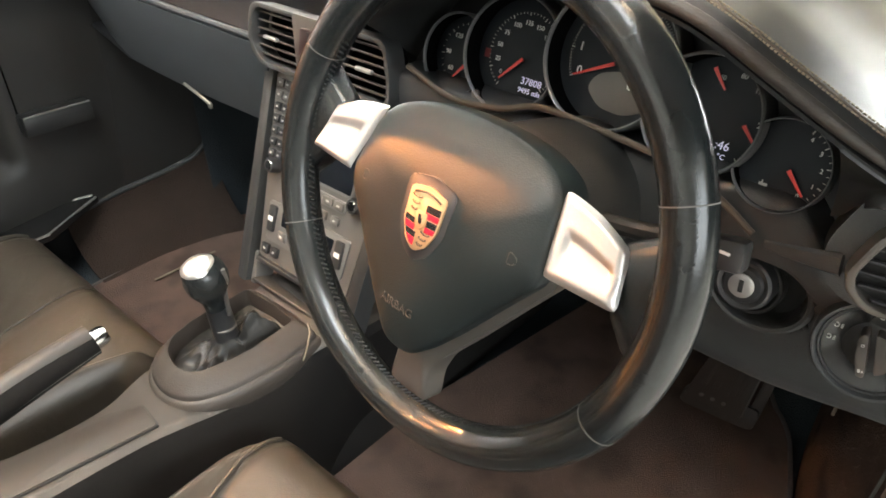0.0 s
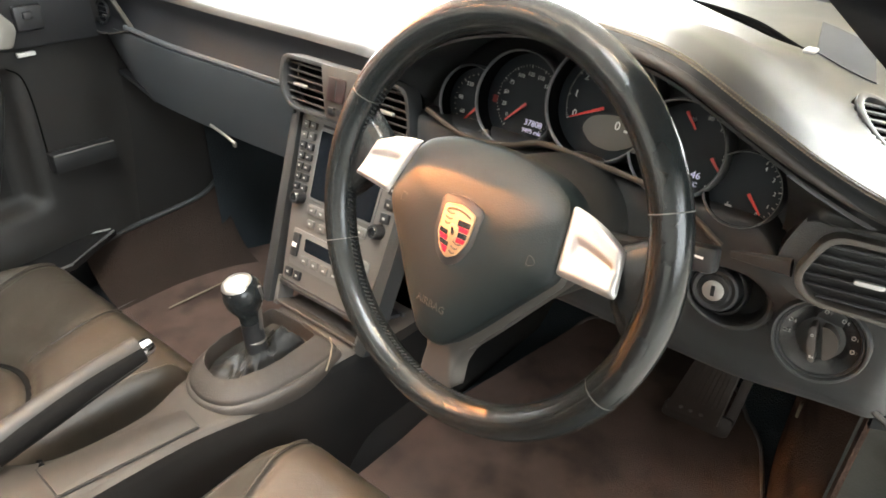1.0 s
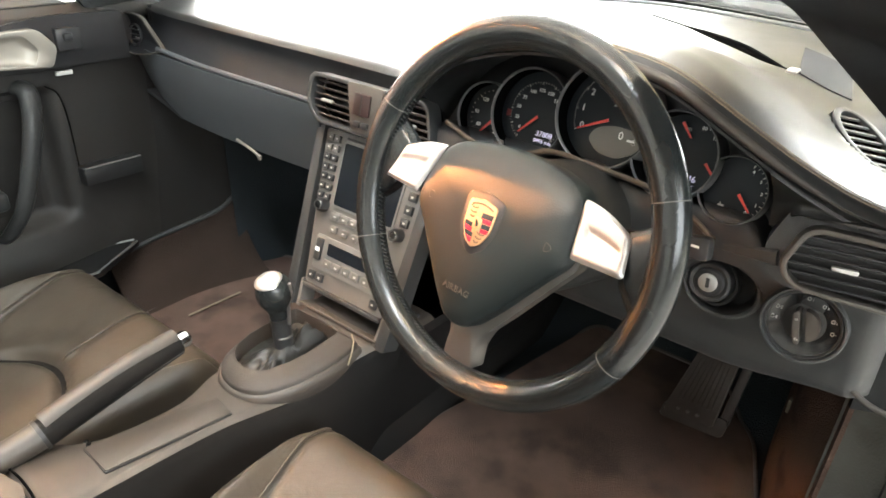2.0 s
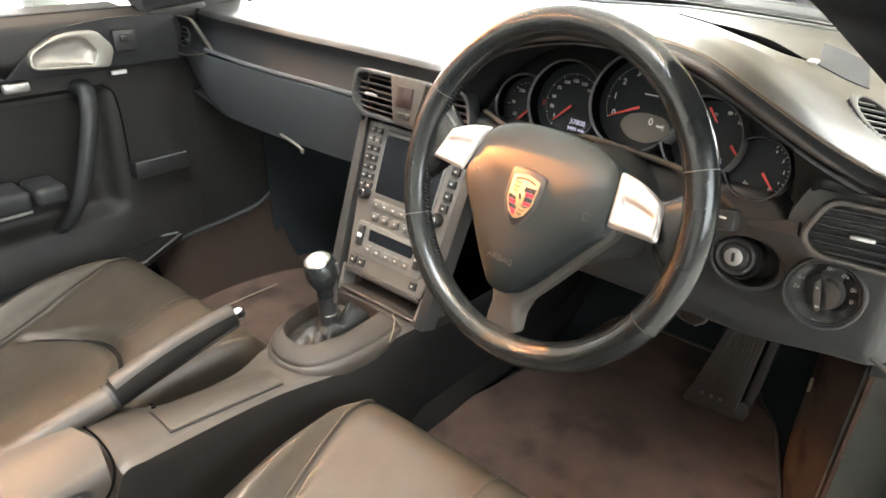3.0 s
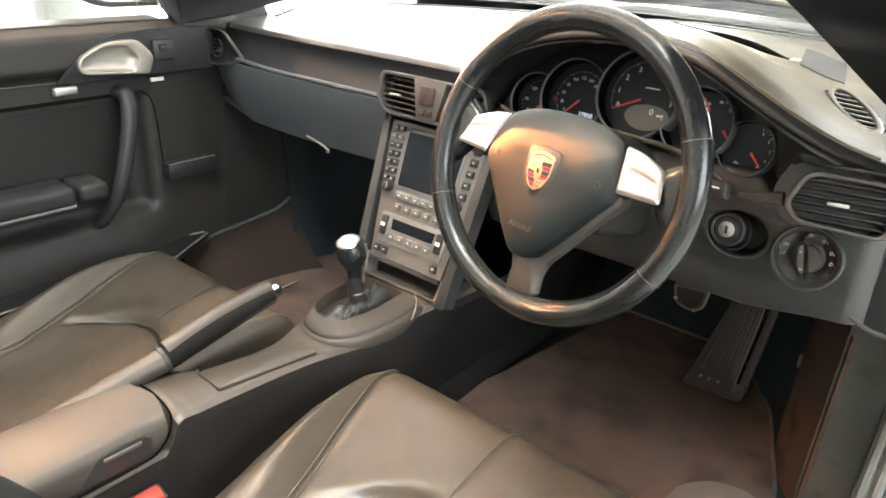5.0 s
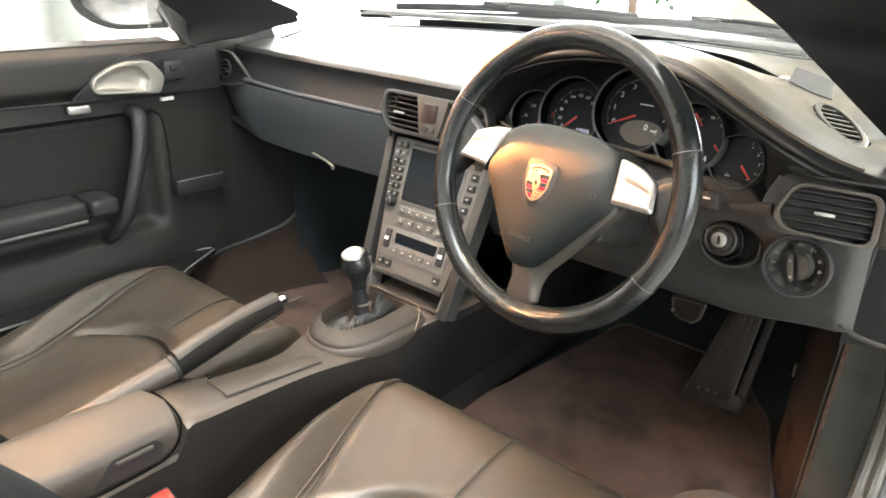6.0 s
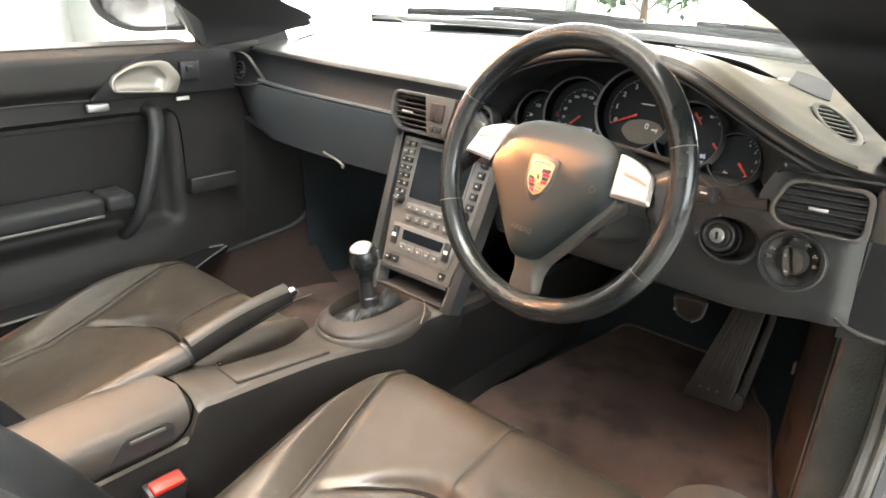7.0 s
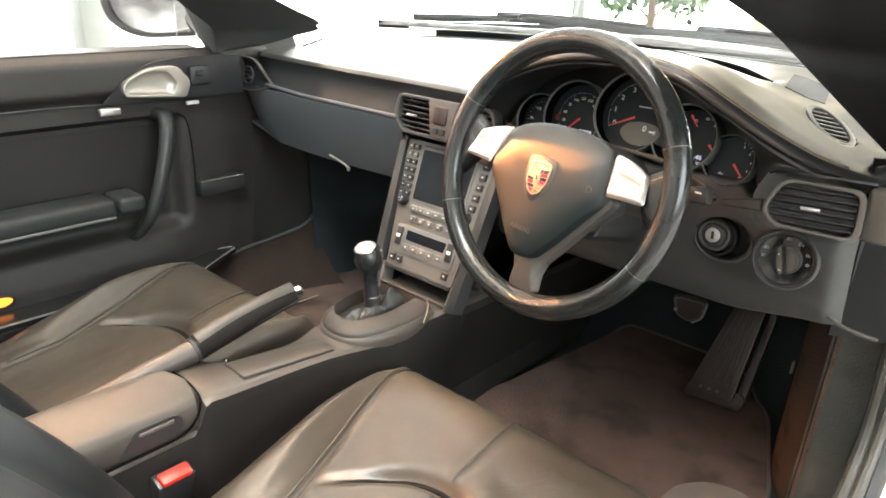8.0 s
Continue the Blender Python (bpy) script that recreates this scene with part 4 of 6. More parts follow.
rows = [[bowl.verts.new((x, y, z)) for x, y in tear(f, dx, 0)] for f, z, dx in ((0.97, 0.002, 0), (0.90, -0.003, -0.001), (0.76, -0.007, -0.003), (0.56, -0.010, -0.006), (0.10, -0.011, -0.010))]
for A, B in zip(rows, rows[1:]):
    for j in range(len(A)):
        bowl.faces.new((A[j], A[(j + 1) % len(A)], B[(j + 1) % len(A)], B[j]))
bowl.faces.new(rows[-1])
part("bowl", xf(bowl, LV), "panel_leather", lvent, "smooth black hollow", 60)
part("nozzle", lathe([(0.019, -0.016), (0.0205, -0.007), (0.0195, -0.005), (0.0175, -0.006), (0.016, -0.016)], 36, LV @ T((-0.016, 0.003, 0))), "plastic", lvent, "round black nozzle")
for i in range(3):
    part("slat", box((-0.016, -0.006 + 0.009 * i, -0.011), (0.030, 0.0018, 0.006), 0.0006, 1, LV), "plastic", lvent)
part("slider", box((-0.002, -0.001, -0.004), (0.010, 0.0035, 0.005), 0.0015, 2, LV), "dull_silver", lvent, "small grey tab")
hz = thing("hazard_panel", "grey switch panel between the centre vents", "switch panel", (0, 0.51, 0.51))
HF = facing((-0.008, 0.514, 0.541), 12)
part("frame_plate", prism(round_poly([(-0.033, 0.033), (0.036, 0.033), (0.024, -0.032), (-0.016, -0.032)], 0.004), -0.02, 0.004, 0.0015, m=HF), "vent_frame", hz, "satin grey plate")
part("hazard_button", box((0.001, 0.006, 0.005), (0.030, 0.030, 0.005), 0.002, 2, HF), "hazard", hz, "dark red-brown hazard button")
part("hazard_stripe", box((0.001, 0.006, 0.0077), (0.0030, 0.026, 0.0004), 0, 1, HF), "gaiter", hz)
part("key_button", box((-0.005, -0.021, 0.005), (0.011, 0.009, 0.004), 0.001, 2, HF), "plastic", hz)
part("key_button", box((0.011, -0.021, 0.005), (0.011, 0.009, 0.004), 0.001, 2, HF), "plastic", hz)
# grille on top of the dash
tv = thing("speaker_grille", "oval slatted grille in the dash top", "grille", (0.565, 0.65, 0.60))


def on_dash(x, y):
    """A place on the dash top and the way that is up from it."""
    def at(a, b):
        y0 = spline(EDGE_Y, a)
        return dash_top(a, (b - y0) / (1.25 - 0.55 * a * a - y0))
    n_ = (at(x + 0.02, y) - at(x - 0.02, y)).cross(at(x, y + 0.02) - at(x, y - 0.02)).normalized()
    return at(x, y), n_


for i in range(6):
    px, py = -0.622 - 0.010 * i, 0.690 + 0.019 * i
    part("defrost_rib", box(on_dash(px, py)[0] + Vector((0, 0, 0.001)), (0.012, 0.006, 0.004), 0.001, 1), "rubber", dashboard)
part("dash_flap", sheet(lambda u, v: on_dash(0.462 + 0.070 * u - 0.032 * v, 0.782 - 0.036 * u + 0.149 * v)[0] + Vector((0, 0, 0.0012)), 8, 14, 0.002), "panel_leather", dashboard, "dark grey flap in the dash top")
gc, gn = on_dash(0.569, 0.642)
gx = (Vector((0.62, -0.78, 0)) - gn * gn.dot(Vector((0.62, -0.78, 0)))).normalized()
TVF = basis(gc - gn * 0.0005, gx, gn.cross(gx), gn)
to = [(0.062 * math.cos(a), 0.026 * math.sin(a)) for a in [2 * math.pi * i / 40 for i in range(40)]]
ti = [(0.052 * math.cos(a), 0.019 * math.sin(a)) for a in [2 * math.pi * i / 40 for i in range(40)]]
part("rim_frame", ring_prism(to, ti, -0.003, 0.0025, 0.0012, m=TVF), "dash_leather", tv)
part("well", ring_prism(ti, [(x * 0.96, y * 0.9) for x, y in ti], -0.020, -0.003, m=TVF), "void", tv)
part("well_floor", prism(ti, -0.018, -0.014, m=TVF), "void", tv)
for i in range(7):
    x = -0.042 + 0.014 * i
    hgt = 0.019 * math.sqrt(max(0, 1 - (x / 0.052) ** 2))
    part("slat", box((x, 0, 0.0), (0.0050, 2 * hgt, 0.0022), 0.0008, 1, TVF @ T((0, 0, -0.0008))), "dash_leather", tv)

# ---------- centre stack ----------
RF = facing((0.0, 0.497, 0.384), 20.75)      # y up the face from the knobs
stack = thing("centre_stack", "grey centre stack with navigation screen, keypad and climate controls", "car stereo", (0, 0.5, 0.25))
FACE = [(-0.106, 0.112), (0.106, 0.112), (0.083, -0.122), (-0.078, -0.122)]
part("face_panel", prism(round_poly(FACE, 0.004), -0.03, 0.0, 0.0015, m=RF), "stack", stack, "satin grey face panel")
for sx in (-1, 1):
    fl = [(sx * 0.1065, 0.118), (sx * 0.122, 0.112), (sx * 0.106, -0.165), (sx * 0.088, -0.165)]
    part("side_rail", prism(round_poly(fl if sx > 0 else fl[::-1], 0.004), -0.024, 0.006, 0.003, m=RF), "soft", stack, "dark rail beside the stack")
SCR = [(-0.060, 0.098), (0.064, 0.098), (0.060, 0.006), (-0.056, 0.006)]
part("screen_surround", prism(round_poly([(x * 1.05, 0.052 + (y - 0.052) * 1.08) for x, y in SCR], 0.006), 0, 0.0022, 0.0008, m=RF), "bezel", stack)
part("screen", prism(round_poly(SCR, 0.003), 0.002, 0.0028, m=RF), "screen", stack, "switched-off black screen")
part("disc_slot", box((0, 0.105, 0.001), (0.12, 0.003, 0.002), 0, 1, RF), "rubber", stack)


def key(x, y, w, h, dark=False, light=True):
    k_ = part("key", box((x, y, 0.0015), (w, h, 0.006), 0.0014, 2, RF), "plastic" if dark else "stack", stack)
    if light:
        part("key_mark", box((x, y, 0.0047), (w * 0.30, h * 0.22, 0.0003), 0, 1, RF), "symbol", k_)
    return k_


for r_ in range(7):
    for c_ in range(2):
        key(-0.092 + 0.014 * c_ + 0.0009 * r_, 0.100 - 0.0145 * r_, 0.0115, 0.010, dark=r_ >= 2)
for r_ in range(5):
    key(0.088 - 0.0017 * r_, 0.095 - 0.019 * r_, 0.014, 0.013, dark=True)
for sx in (-1, 1):
    kb = part("turn_knob", lathe([(0, 0.014), (0.0085, 0.014), (0.0098, 0.012), (0.0105, 0.0)], 28, RF @ T((sx * 0.0755, 0, 0))), "plastic", stack, "round black turning knob")
    part("knob_cap", lathe([(0, 0.0146), (0.0055, 0.0146), (0.006, 0.0140)], 20, RF @ T((sx * 0.0755, 0, 0))), "chrome", kb)
part("key_strip", prism(round_poly([(-0.058, -0.004), (0.058, -0.004), (0.056, -0.018), (-0.056, -0.018)], 0.004), 0, 0.0025, 0.001, m=RF), "bezel", stack)
for i in range(6):
    key(-0.046 + 0.0184 * i, -0.011, 0.016, 0.010)
for i in range(5):
    key(-0.044 + 0.022 * i, -0.030, 0.013, 0.010, light=True)
AC = [(-0.074, -0.044), (0.076, -0.044), (0.072, -0.096), (-0.070, -0.096)]
part("climate_panel", prism(round_poly(AC, 0.006), 0, 0.0025, 0.001, m=RF), "bezel", stack, "grey climate control panel")
part("climate_display", prism(round_poly([(-0.046, -0.052), (0.050, -0.052), (0.048, -0.070), (-0.044, -0.070)], 0.002), 0.0022, 0.0032, m=RF), "screen", stack, "black climate display")
for i in range(5):
    key(-0.040 + 0.020 * i, -0.083, 0.015, 0.012)
for sx in (-1, 1):
    rk = part("rocker", box((sx * 0.062, -0.066, 0.003), (0.013, 0.034, 0.007), 0.002, 2, RF), "plastic", stack, "black rocker key")
    part("rocker_mark", box((sx * 0.062, -0.066, 0.0067), (0.009, 0.006, 0.0004), 0, 1, RF), "mark", rk)
for x in (-0.066, -0.048, 0.064):
    key(x, -0.108, 0.013, 0.013, dark=True)
# open tray below the face
part("tray_roof", box((0.002, -0.126, -0.04), (0.16, 0.006, 0.09), 0.001, 1, RF), "plastic", stack)
part("tray_back", box((0.002, -0.165, -0.085), (0.17, 0.09, 0.006), 0.001, 1, RF), "rubber", stack, "dark storage tray below the controls")
for sx in (-1, 1):
    fp = [(sx * 0.083, -0.121), (sx * 0.0875, -0.121), (sx * 0.0865, -0.165), (sx * 0.078, -0.165)]
    part("tray_post", prism(round_poly(fp if sx > 0 else fp[::-1], 0.001), -0.03, -0.001, 0.001, m=RF), "stack", stack, "grey post beside the tray")
part("tray_floor", box((0.002, -0.158, -0.040), (0.165, 0.004, 0.085), 0.001, 1, RF), "console", stack, "grey tray floor")

# ---------- floor, tunnel and console ----------


def floor_z(x, y):
    return -0.012 + 0.75 * max(0, y - 0.94) ** 1.0 * 1.2 + 0.02 * max(0, y - 0.7)


# floor and bulkhead carry the under-dash shade as carpet colour
solid("car_floor", sheet(lambda u, v: Vector((-0.80 + 1.50 * u, -0.55 + 1.85 * v, floor_z(0, -0.55 + 1.85 * v))), 20, 40, 0.01), "shaded_floor_carpet", "carpeted car floor with the footwell shade in its colour", "car floor", kind="structure")
solid("bulkhead", box((0, 1.32, 0.3), (1.5, 0.04, 0.7)), "shaded_floor_carpet", "carpeted front bulkhead, coloured as if in shade", "bulkhead", kind="structure")

console = thing("centre_console", "dark grey centre console with lidded armrest bin", "centre console", (0, 0.1, 0))
TOPZ = [(-0.30, 0.190), (-0.03, 0.193), (-0.014, 0.196), (0.002, 0.230), (0.03, 0.231), (0.10, 0.226), (0.25, 0.216), (0.32, 0.212), (0.40, 0.224), (0.46, 0.233), (0.6, 0.240), (1.2, 0.25)]
HALF_R = [(-0.30, 0.050), (0.0, 0.050), (0.2, 0.050), (0.30, 0.066), (0.40, 0.076), (0.48, 0.096), (0.55, 0.104), (0.9, 0.12), (1.2, 0.14)]


def console_skin(u, v):
    """u along the car, v round the section from the right-hand floor over the top to the left-hand floor."""
    y = -0.30 + 1.6 * u
    zt, hr = spline(TOPZ, y), spline(HALF_R, y)
    hl = spline([(-0.30, 0.085), (0.03, 0.082), (0.075, 0.045), (0.11, 0.032), (0.2, 0.032), (0.26, 0.055), (0.32, 0.068), (0.45, 0.076), (0.55, 0.085), (0.9, 0.12), (1.2, 0.14)], y)
    k_ = smooth(0.28, 0.50, y)
    sec = [((hr + 0.045) * (1 - k_) + 0.058 * k_, -0.02), ((hr + 0.018) * (1 - k_) + 0.074 * k_, zt * 0.45), (hr + 0.004, zt - 0.018), (hr - 0.001, zt - 0.006), (hr - 0.009, zt - 0.001), (hr - 0.03, zt + 0.001), (0, zt + 0.001),
           (min(-0.01, -hl + 0.03), zt), (-hl + 0.006, zt - 0.003), (-hl, zt - 0.012), (-hl - 0.015, zt * 0.45), (-hl - 0.045, -0.02)]
    k = v * (len(sec) - 1)
    i = min(int(k), len(sec) - 2)
    s = k - i
    return Vector((sec[i][0] * (1 - s) + sec[i + 1][0] * s, y, sec[i][1] * (1 - s) + sec[i + 1][1] * s))


def console_band(v0, v1, nu, nv, y1):
    return sheet(lambda u, v: console_skin(u * (y1 + 0.30) / 1.6, v0 + (v1 - v0) * v), nu, nv, 0.003)


N11 = 11.0
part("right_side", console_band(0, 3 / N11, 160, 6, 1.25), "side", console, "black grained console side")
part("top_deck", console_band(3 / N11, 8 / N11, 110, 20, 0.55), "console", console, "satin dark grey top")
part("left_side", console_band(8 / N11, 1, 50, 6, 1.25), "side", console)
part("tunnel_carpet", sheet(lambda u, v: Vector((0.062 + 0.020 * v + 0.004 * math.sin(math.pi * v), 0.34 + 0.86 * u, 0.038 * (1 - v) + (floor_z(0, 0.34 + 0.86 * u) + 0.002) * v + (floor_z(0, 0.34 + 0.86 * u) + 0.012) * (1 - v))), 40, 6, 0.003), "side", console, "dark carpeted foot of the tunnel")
part("tunnel_edge", tube([(0.063, 0.34 + 0.86 * i / 30, 0.040 + floor_z(0, 0.34 + 0.86 * i / 30) + 0.012) for i in range(31)], 0.0022, 6), "soft", console, "thin edge above the tunnel carpet")
# lid of the ashtray
part("ashtray_lid", prism(round_poly([(-0.022, 0.074), (0.030, 0.072), (0.040, 0.228), (0.004, 0.232), (-0.010, 0.20)], 0.003), 0.0, 0.0035, 0.001,
                                m=T((0, 0, 0.2327)) @ Matrix.Rotation(radians(-3.9), 4, "X")), "console", console, "flush grey ashtray lid")
part("lid_gap", ring_prism(round_poly([(-0.0235, 0.0725), (0.0315, 0.0705), (0.0415, 0.2295), (0.003, 0.2335), (-0.0115, 0.20)], 0.003), round_poly([(-0.0205, 0.0755), (0.0285, 0.0735), (0.0385, 0.2265), (0.005, 0.2305), (-0.0085, 0.20)], 0.003), 0.0, 0.0022,
                           m=T((0, 0, 0.2327)) @ Matrix.Rotation(radians(-3.9), 4, "X")), "rubber", console)
part("lid_hinge", join(lathe([(0, 0.004), (0.003, 0.003), (0.004, 0)], 12, T((-0.032, 0.081, 0.227))), lathe([(0, 0.004), (0.003, 0.003), (0.004, 0)], 12, T((-0.024, 0.080, 0.227)))), "chrome", console, "two small screws")
# armrest bin
ABV = [(0.036, 0.190), (0.0460, 0.197), (0.0475, 0.222), (0.043, 0.2370), (0.030, 0.2435), (0.0, 0.2465), (-0.045, 0.246), (-0.066, 0.238), (-0.074, 0.215), (-0.074, 0.18)]
ab = bm_new()
rws = []
for y, f in ((-0.42, 1.0), (-0.30, 1.0), (-0.16, 1.0), (-0.04, 1.0), (-0.022, 0.995), (-0.016, 0.985)):
    rws.append([ab.verts.new((x * (0.5 + 0.5 * f) - 0.0, y + (0.016 * (1 - abs(x) / 0.07) if y > -0.1 else 0), 0.20 + (z - 0.20) * f)) for x, z in curve_points(ABV, 36)])
for A, B in zip(rws, rws[1:]):
    for j in range(len(A) - 1):
        ab.faces.new((A[j], A[j + 1], B[j + 1], B[j]))
ab.faces.new(rws[-1])
ab.faces.new(rws[0][::-1])
arm = part("armrest_lid", ab, "console", console, "padded dark grey armrest lid")
part("gap_line", tube(curve_points([(0.0505, -0.30, 0.1955), (0.0505, -0.14, 0.196), (0.0505, -0.05, 0.1965), (0.0505, -0.027, 0.202), (0.0500, -0.014, 0.214), (0.048, -0.007, 0.228), (0.040, -0.002, 0.2355), (0.015, 0.003, 0.2380), (-0.02, 0.005, 0.2380), (-0.05, 0.003, 0.2360)], 60), 0.0015, 6), "void", console, "dark shut line round the armrest lid")
part("latch_pocket", prism(round_poly([(-0.046, -0.018), (0.040, -0.018), (0.043, 0.006), (0.032, 0.013), (-0.018, 0.013)], 0.008), 0, 0.0015, m=basis((0.0470, -0.075, 0.219), (0, 1, 0), (0.02, 0, 1), (1, 0, 0.02))), "plastic", arm, "dark finger recess")
part("latch", box((0.0492, -0.068, 0.2245), (0.003, 0.046, 0.0055), 0.0012, 2), "dull_silver", arm, "thin grey latch bar")

# gear lever
gear = thing("gear_lever", "gear lever with chrome-topped knob and leather gaiter", "gear lever", (0.002, 0.34, 0.20))
GP = [(-0.062, 0.395), (-0.065, 0.33), (-0.054, 0.280), (-0.028, 0.257), (0.012, 0.251), (0.046, 0.265), (0.066, 0.305), (0.075, 0.365), (0.072, 0.424), (0.0, 0.428), (-0.062, 0.424)]


def gz(y):
    return 0.226 + 0.06 * (y - 0.25)


def ring_from(poly, spec):
    bm = bm_new()
    cx, cy = 0.003, 0.345
    rr = []
    for f, dz in spec:
        rr.append([bm.verts.new((cx + (x - cx) * f, cy + (y - cy) * f, gz(cy + (y - cy) * f) + dz)) for x, y in poly])
    n = len(poly)
    for A, B in zip(rr, rr[1:]):
        for j in range(n):
            bm.faces.new((A[j], A[(j + 1) % n], B[(j + 1) % n], B[j]))
    return bm


gp = round_poly(GP, [0.02] * 8 + [0.007, 0.02, 0.007], 5)
part("lower_ring", ring_from(gp, [(1.00, -0.034), (1.035, -0.024), (1.045, -0.014), (1.03, -0.006), (0.99, -0.003), (0.93, -0.003)]), "console", gear, "satin grey ring under the gaiter", 60)


def opening(x, y, f):
    """A point of the outline drawn in by f towards the lever's opening."""
    fx = 1 - 0.42 * f if x > 0 else 1 - 0.18 * f
    fy = 1 - (0.28 if y < 0.35 else 0.18) * f
    return -0.008 + (x + 0.008) * fx, 0.35 + (y - 0.35) * fy


sur = bm_new()
rows = []
for f, dz in ((0.06, -0.012), (0.06, -0.004), (0.08, 0.001), (0.14, 0.0035), (0.52, 0.0085), (0.90, 0.0130), (0.96, 0.0132), (1.00, 0.0105), (1.02, -0.004), (1.02, -0.020)):
    rows.append([])
    for x, y in gp:
        x_, y_ = opening(x, y, f)
        crease = 0.0012 * noise.noise(Vector((x * 60, y * 60, f * 2.5))) * smooth(0, 0.3, f)
        rows[-1].append(sur.verts.new((x_, y_, gz(y_) + dz + crease)))
for A, B in zip(rows, rows[1:]):
    for j in range(len(A)):
        sur.faces.new((A[j], A[(j + 1) % len(A)], B[(j + 1) % len(A)], B[j]))
part("surround", sur, "hood_band", gear, "broad padded leather surround", 60)


def gaiter(u, v):
    a = 2 * math.pi * u
    n = len(gp)
    k = u * n
    i = int(k) % n
    s = k - int(k)
    bx = gp[i][0] * (1 - s) + gp[(i + 1) % n][0] * s
    by = gp[i][1] * (1 - s) + gp[(i + 1) % n][1] * s
    bx, by = opening(bx, by, 1.03)
    tx, ty = 0.003 + 0.013 * math.cos(a + 2.2), 0.345 + 0.013 * math.sin(a + 2.2)
    f = v ** 0.75
    front = smooth(0.335, 0.40, by) * smooth(-0.05, 0.02, bx)
    body = math.sin(math.pi * min(1, v * 1.05))
    fold = (0.0055 * math.sin(4 * a + 2.5 * v + 0.6) + 0.0030 * math.sin(9 * a - 3 * v) + 0.004 * noise.noise(Vector((3 * math.cos(a), 3 * math.sin(a), 2 * v)))) * body
    x = bx + (tx - bx) * f
    y = by + (ty - by) * f
    w_ = Vector((2.6 * math.cos(a), 2.6 * math.sin(a), 2.2 * v))
    ridge = 0.8 - 2.4 * abs(noise.noise(w_ * 0.85 + Vector((4.1, 0, 0)))) - 0.25 * abs(noise.noise(w_ * 2.6))
    z = gz(y) - 0.012 + 0.030 * v ** 2.4 + fold * 0.8 + body * (0.004 + 0.024 * front) + body * ridge * (0.004 + 0.018 * front)
    return Vector((x, y, z))


part("gaiter", sheet(gaiter, 200, 40), "gaiter", gear, "creased black leather gaiter", 80)
part("seam_piping", tube([(0.060, 0.418, gz(0.41) + 0.016), (0.070, 0.412, gz(0.41) + 0.011), (0.077, 0.402, gz(0.41) + 0.002), (0.079, 0.392, gz(0.41) - 0.014)], 0.0012, 6), "thread", gear, "pale piping at the corner")
part("shaft", tube([(0.003, 0.345, 0.235), (0.003, 0.342, 0.27), (0.004, 0.338, 0.30), (0.005, 0.334, 0.325)], [0.0125, 0.0125, 0.0115, 0.014], 16, flat=(1, 1.15)), "plastic", gear, "black lever shaft")
part("collar", lathe([(0.0142, 0), (0.0145, 0.002), (0.013, 0.0035)], 24, T((0.003, 0.343, 0.262))), "dull_silver", gear)
kb = part("knob", lathe([(0, 0.026), (0.009, 0.0252), (0.0165, 0.0215), (0.0212, 0.013), (0.0228, 0.002), (0.0214, -0.009), (0.0170, -0.018), (0.0132, -0.025), (0.0120, -0.033), (0.0120, -0.040), (0, -0.040)], 36, T((0.006, 0.332, 0.336)) @ Matrix.Rotation(radians(8), 4, "X") @ Matrix.Diagonal((1, 1.1, 1, 1))), "rim_leather", gear, "rounded black leather knob")
part("knob_cap", lathe([(0, 0.0276), (0.008, 0.0270), (0.0140, 0.0245), (0.0178, 0.0208), (0.0184, 0.0185)], 32, T((0.005, 0.330, 0.336)) @ Matrix.Rotation(radians(10), 4, "X") @ Matrix.Diagonal((1, 1.1, 1, 1))), "cap", kb, "bright brushed metal knob cap")
part("knob_spine", tube([(0.024, 0.343, 0.352), (0.024, 0.345, 0.338), (0.018, 0.344, 0.318), (0.0165, 0.345, 0.285)], 0.0028, 8), "dull_silver", kb, "dull metal spine")

# handbrake
hb = thing("handbrake_lever", "leather-wrapped handbrake lever with silver button", "handbrake", (-0.06, 0.1, 0.22))
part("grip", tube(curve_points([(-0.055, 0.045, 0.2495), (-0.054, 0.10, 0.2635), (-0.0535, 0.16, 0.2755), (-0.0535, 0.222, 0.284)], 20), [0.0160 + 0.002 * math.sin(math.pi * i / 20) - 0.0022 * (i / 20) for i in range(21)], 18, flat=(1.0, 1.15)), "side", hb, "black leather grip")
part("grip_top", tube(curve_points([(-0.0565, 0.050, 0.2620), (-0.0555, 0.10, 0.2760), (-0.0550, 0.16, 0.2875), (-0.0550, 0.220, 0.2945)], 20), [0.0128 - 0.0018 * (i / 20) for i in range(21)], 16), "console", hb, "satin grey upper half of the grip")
part("grip_seam", tube(curve_points([(-0.0410, 0.045, 0.243), (-0.0392, 0.10, 0.256), (-0.0390, 0.16, 0.2685), (-0.0410, 0.222, 0.278)], 20), 0.0008, 5), "grey_thread", hb, "stitched seam")
part("button", lathe([(0.011, -0.012), (0.0112, 0.006), (0.009, 0.011), (0, 0.012)], 24, basis((-0.0535, 0.226, 0.2852), (1, 0, 0), (0, -0.13, 0.99), (0, 0.99, 0.13))), "chrome", hb, "silver push button")
part("collar", tube([(-0.0552, 0.0425, 0.2490), (-0.0550, 0.0475, 0.2502)], 0.0182, 18, flat=(1.0, 1.12)), "rubber", hb, "dark collar below the grip")
part("lever_base", tube([(-0.066, -0.17, 0.210), (-0.062, -0.09, 0.226), (-0.059, -0.02, 0.239), (-0.055, 0.046, 0.2500)], [0.0135, 0.0145, 0.0155, 0.0168], 16, flat=(1.0, 1.05)), "console", hb, "grey moulded lever base")


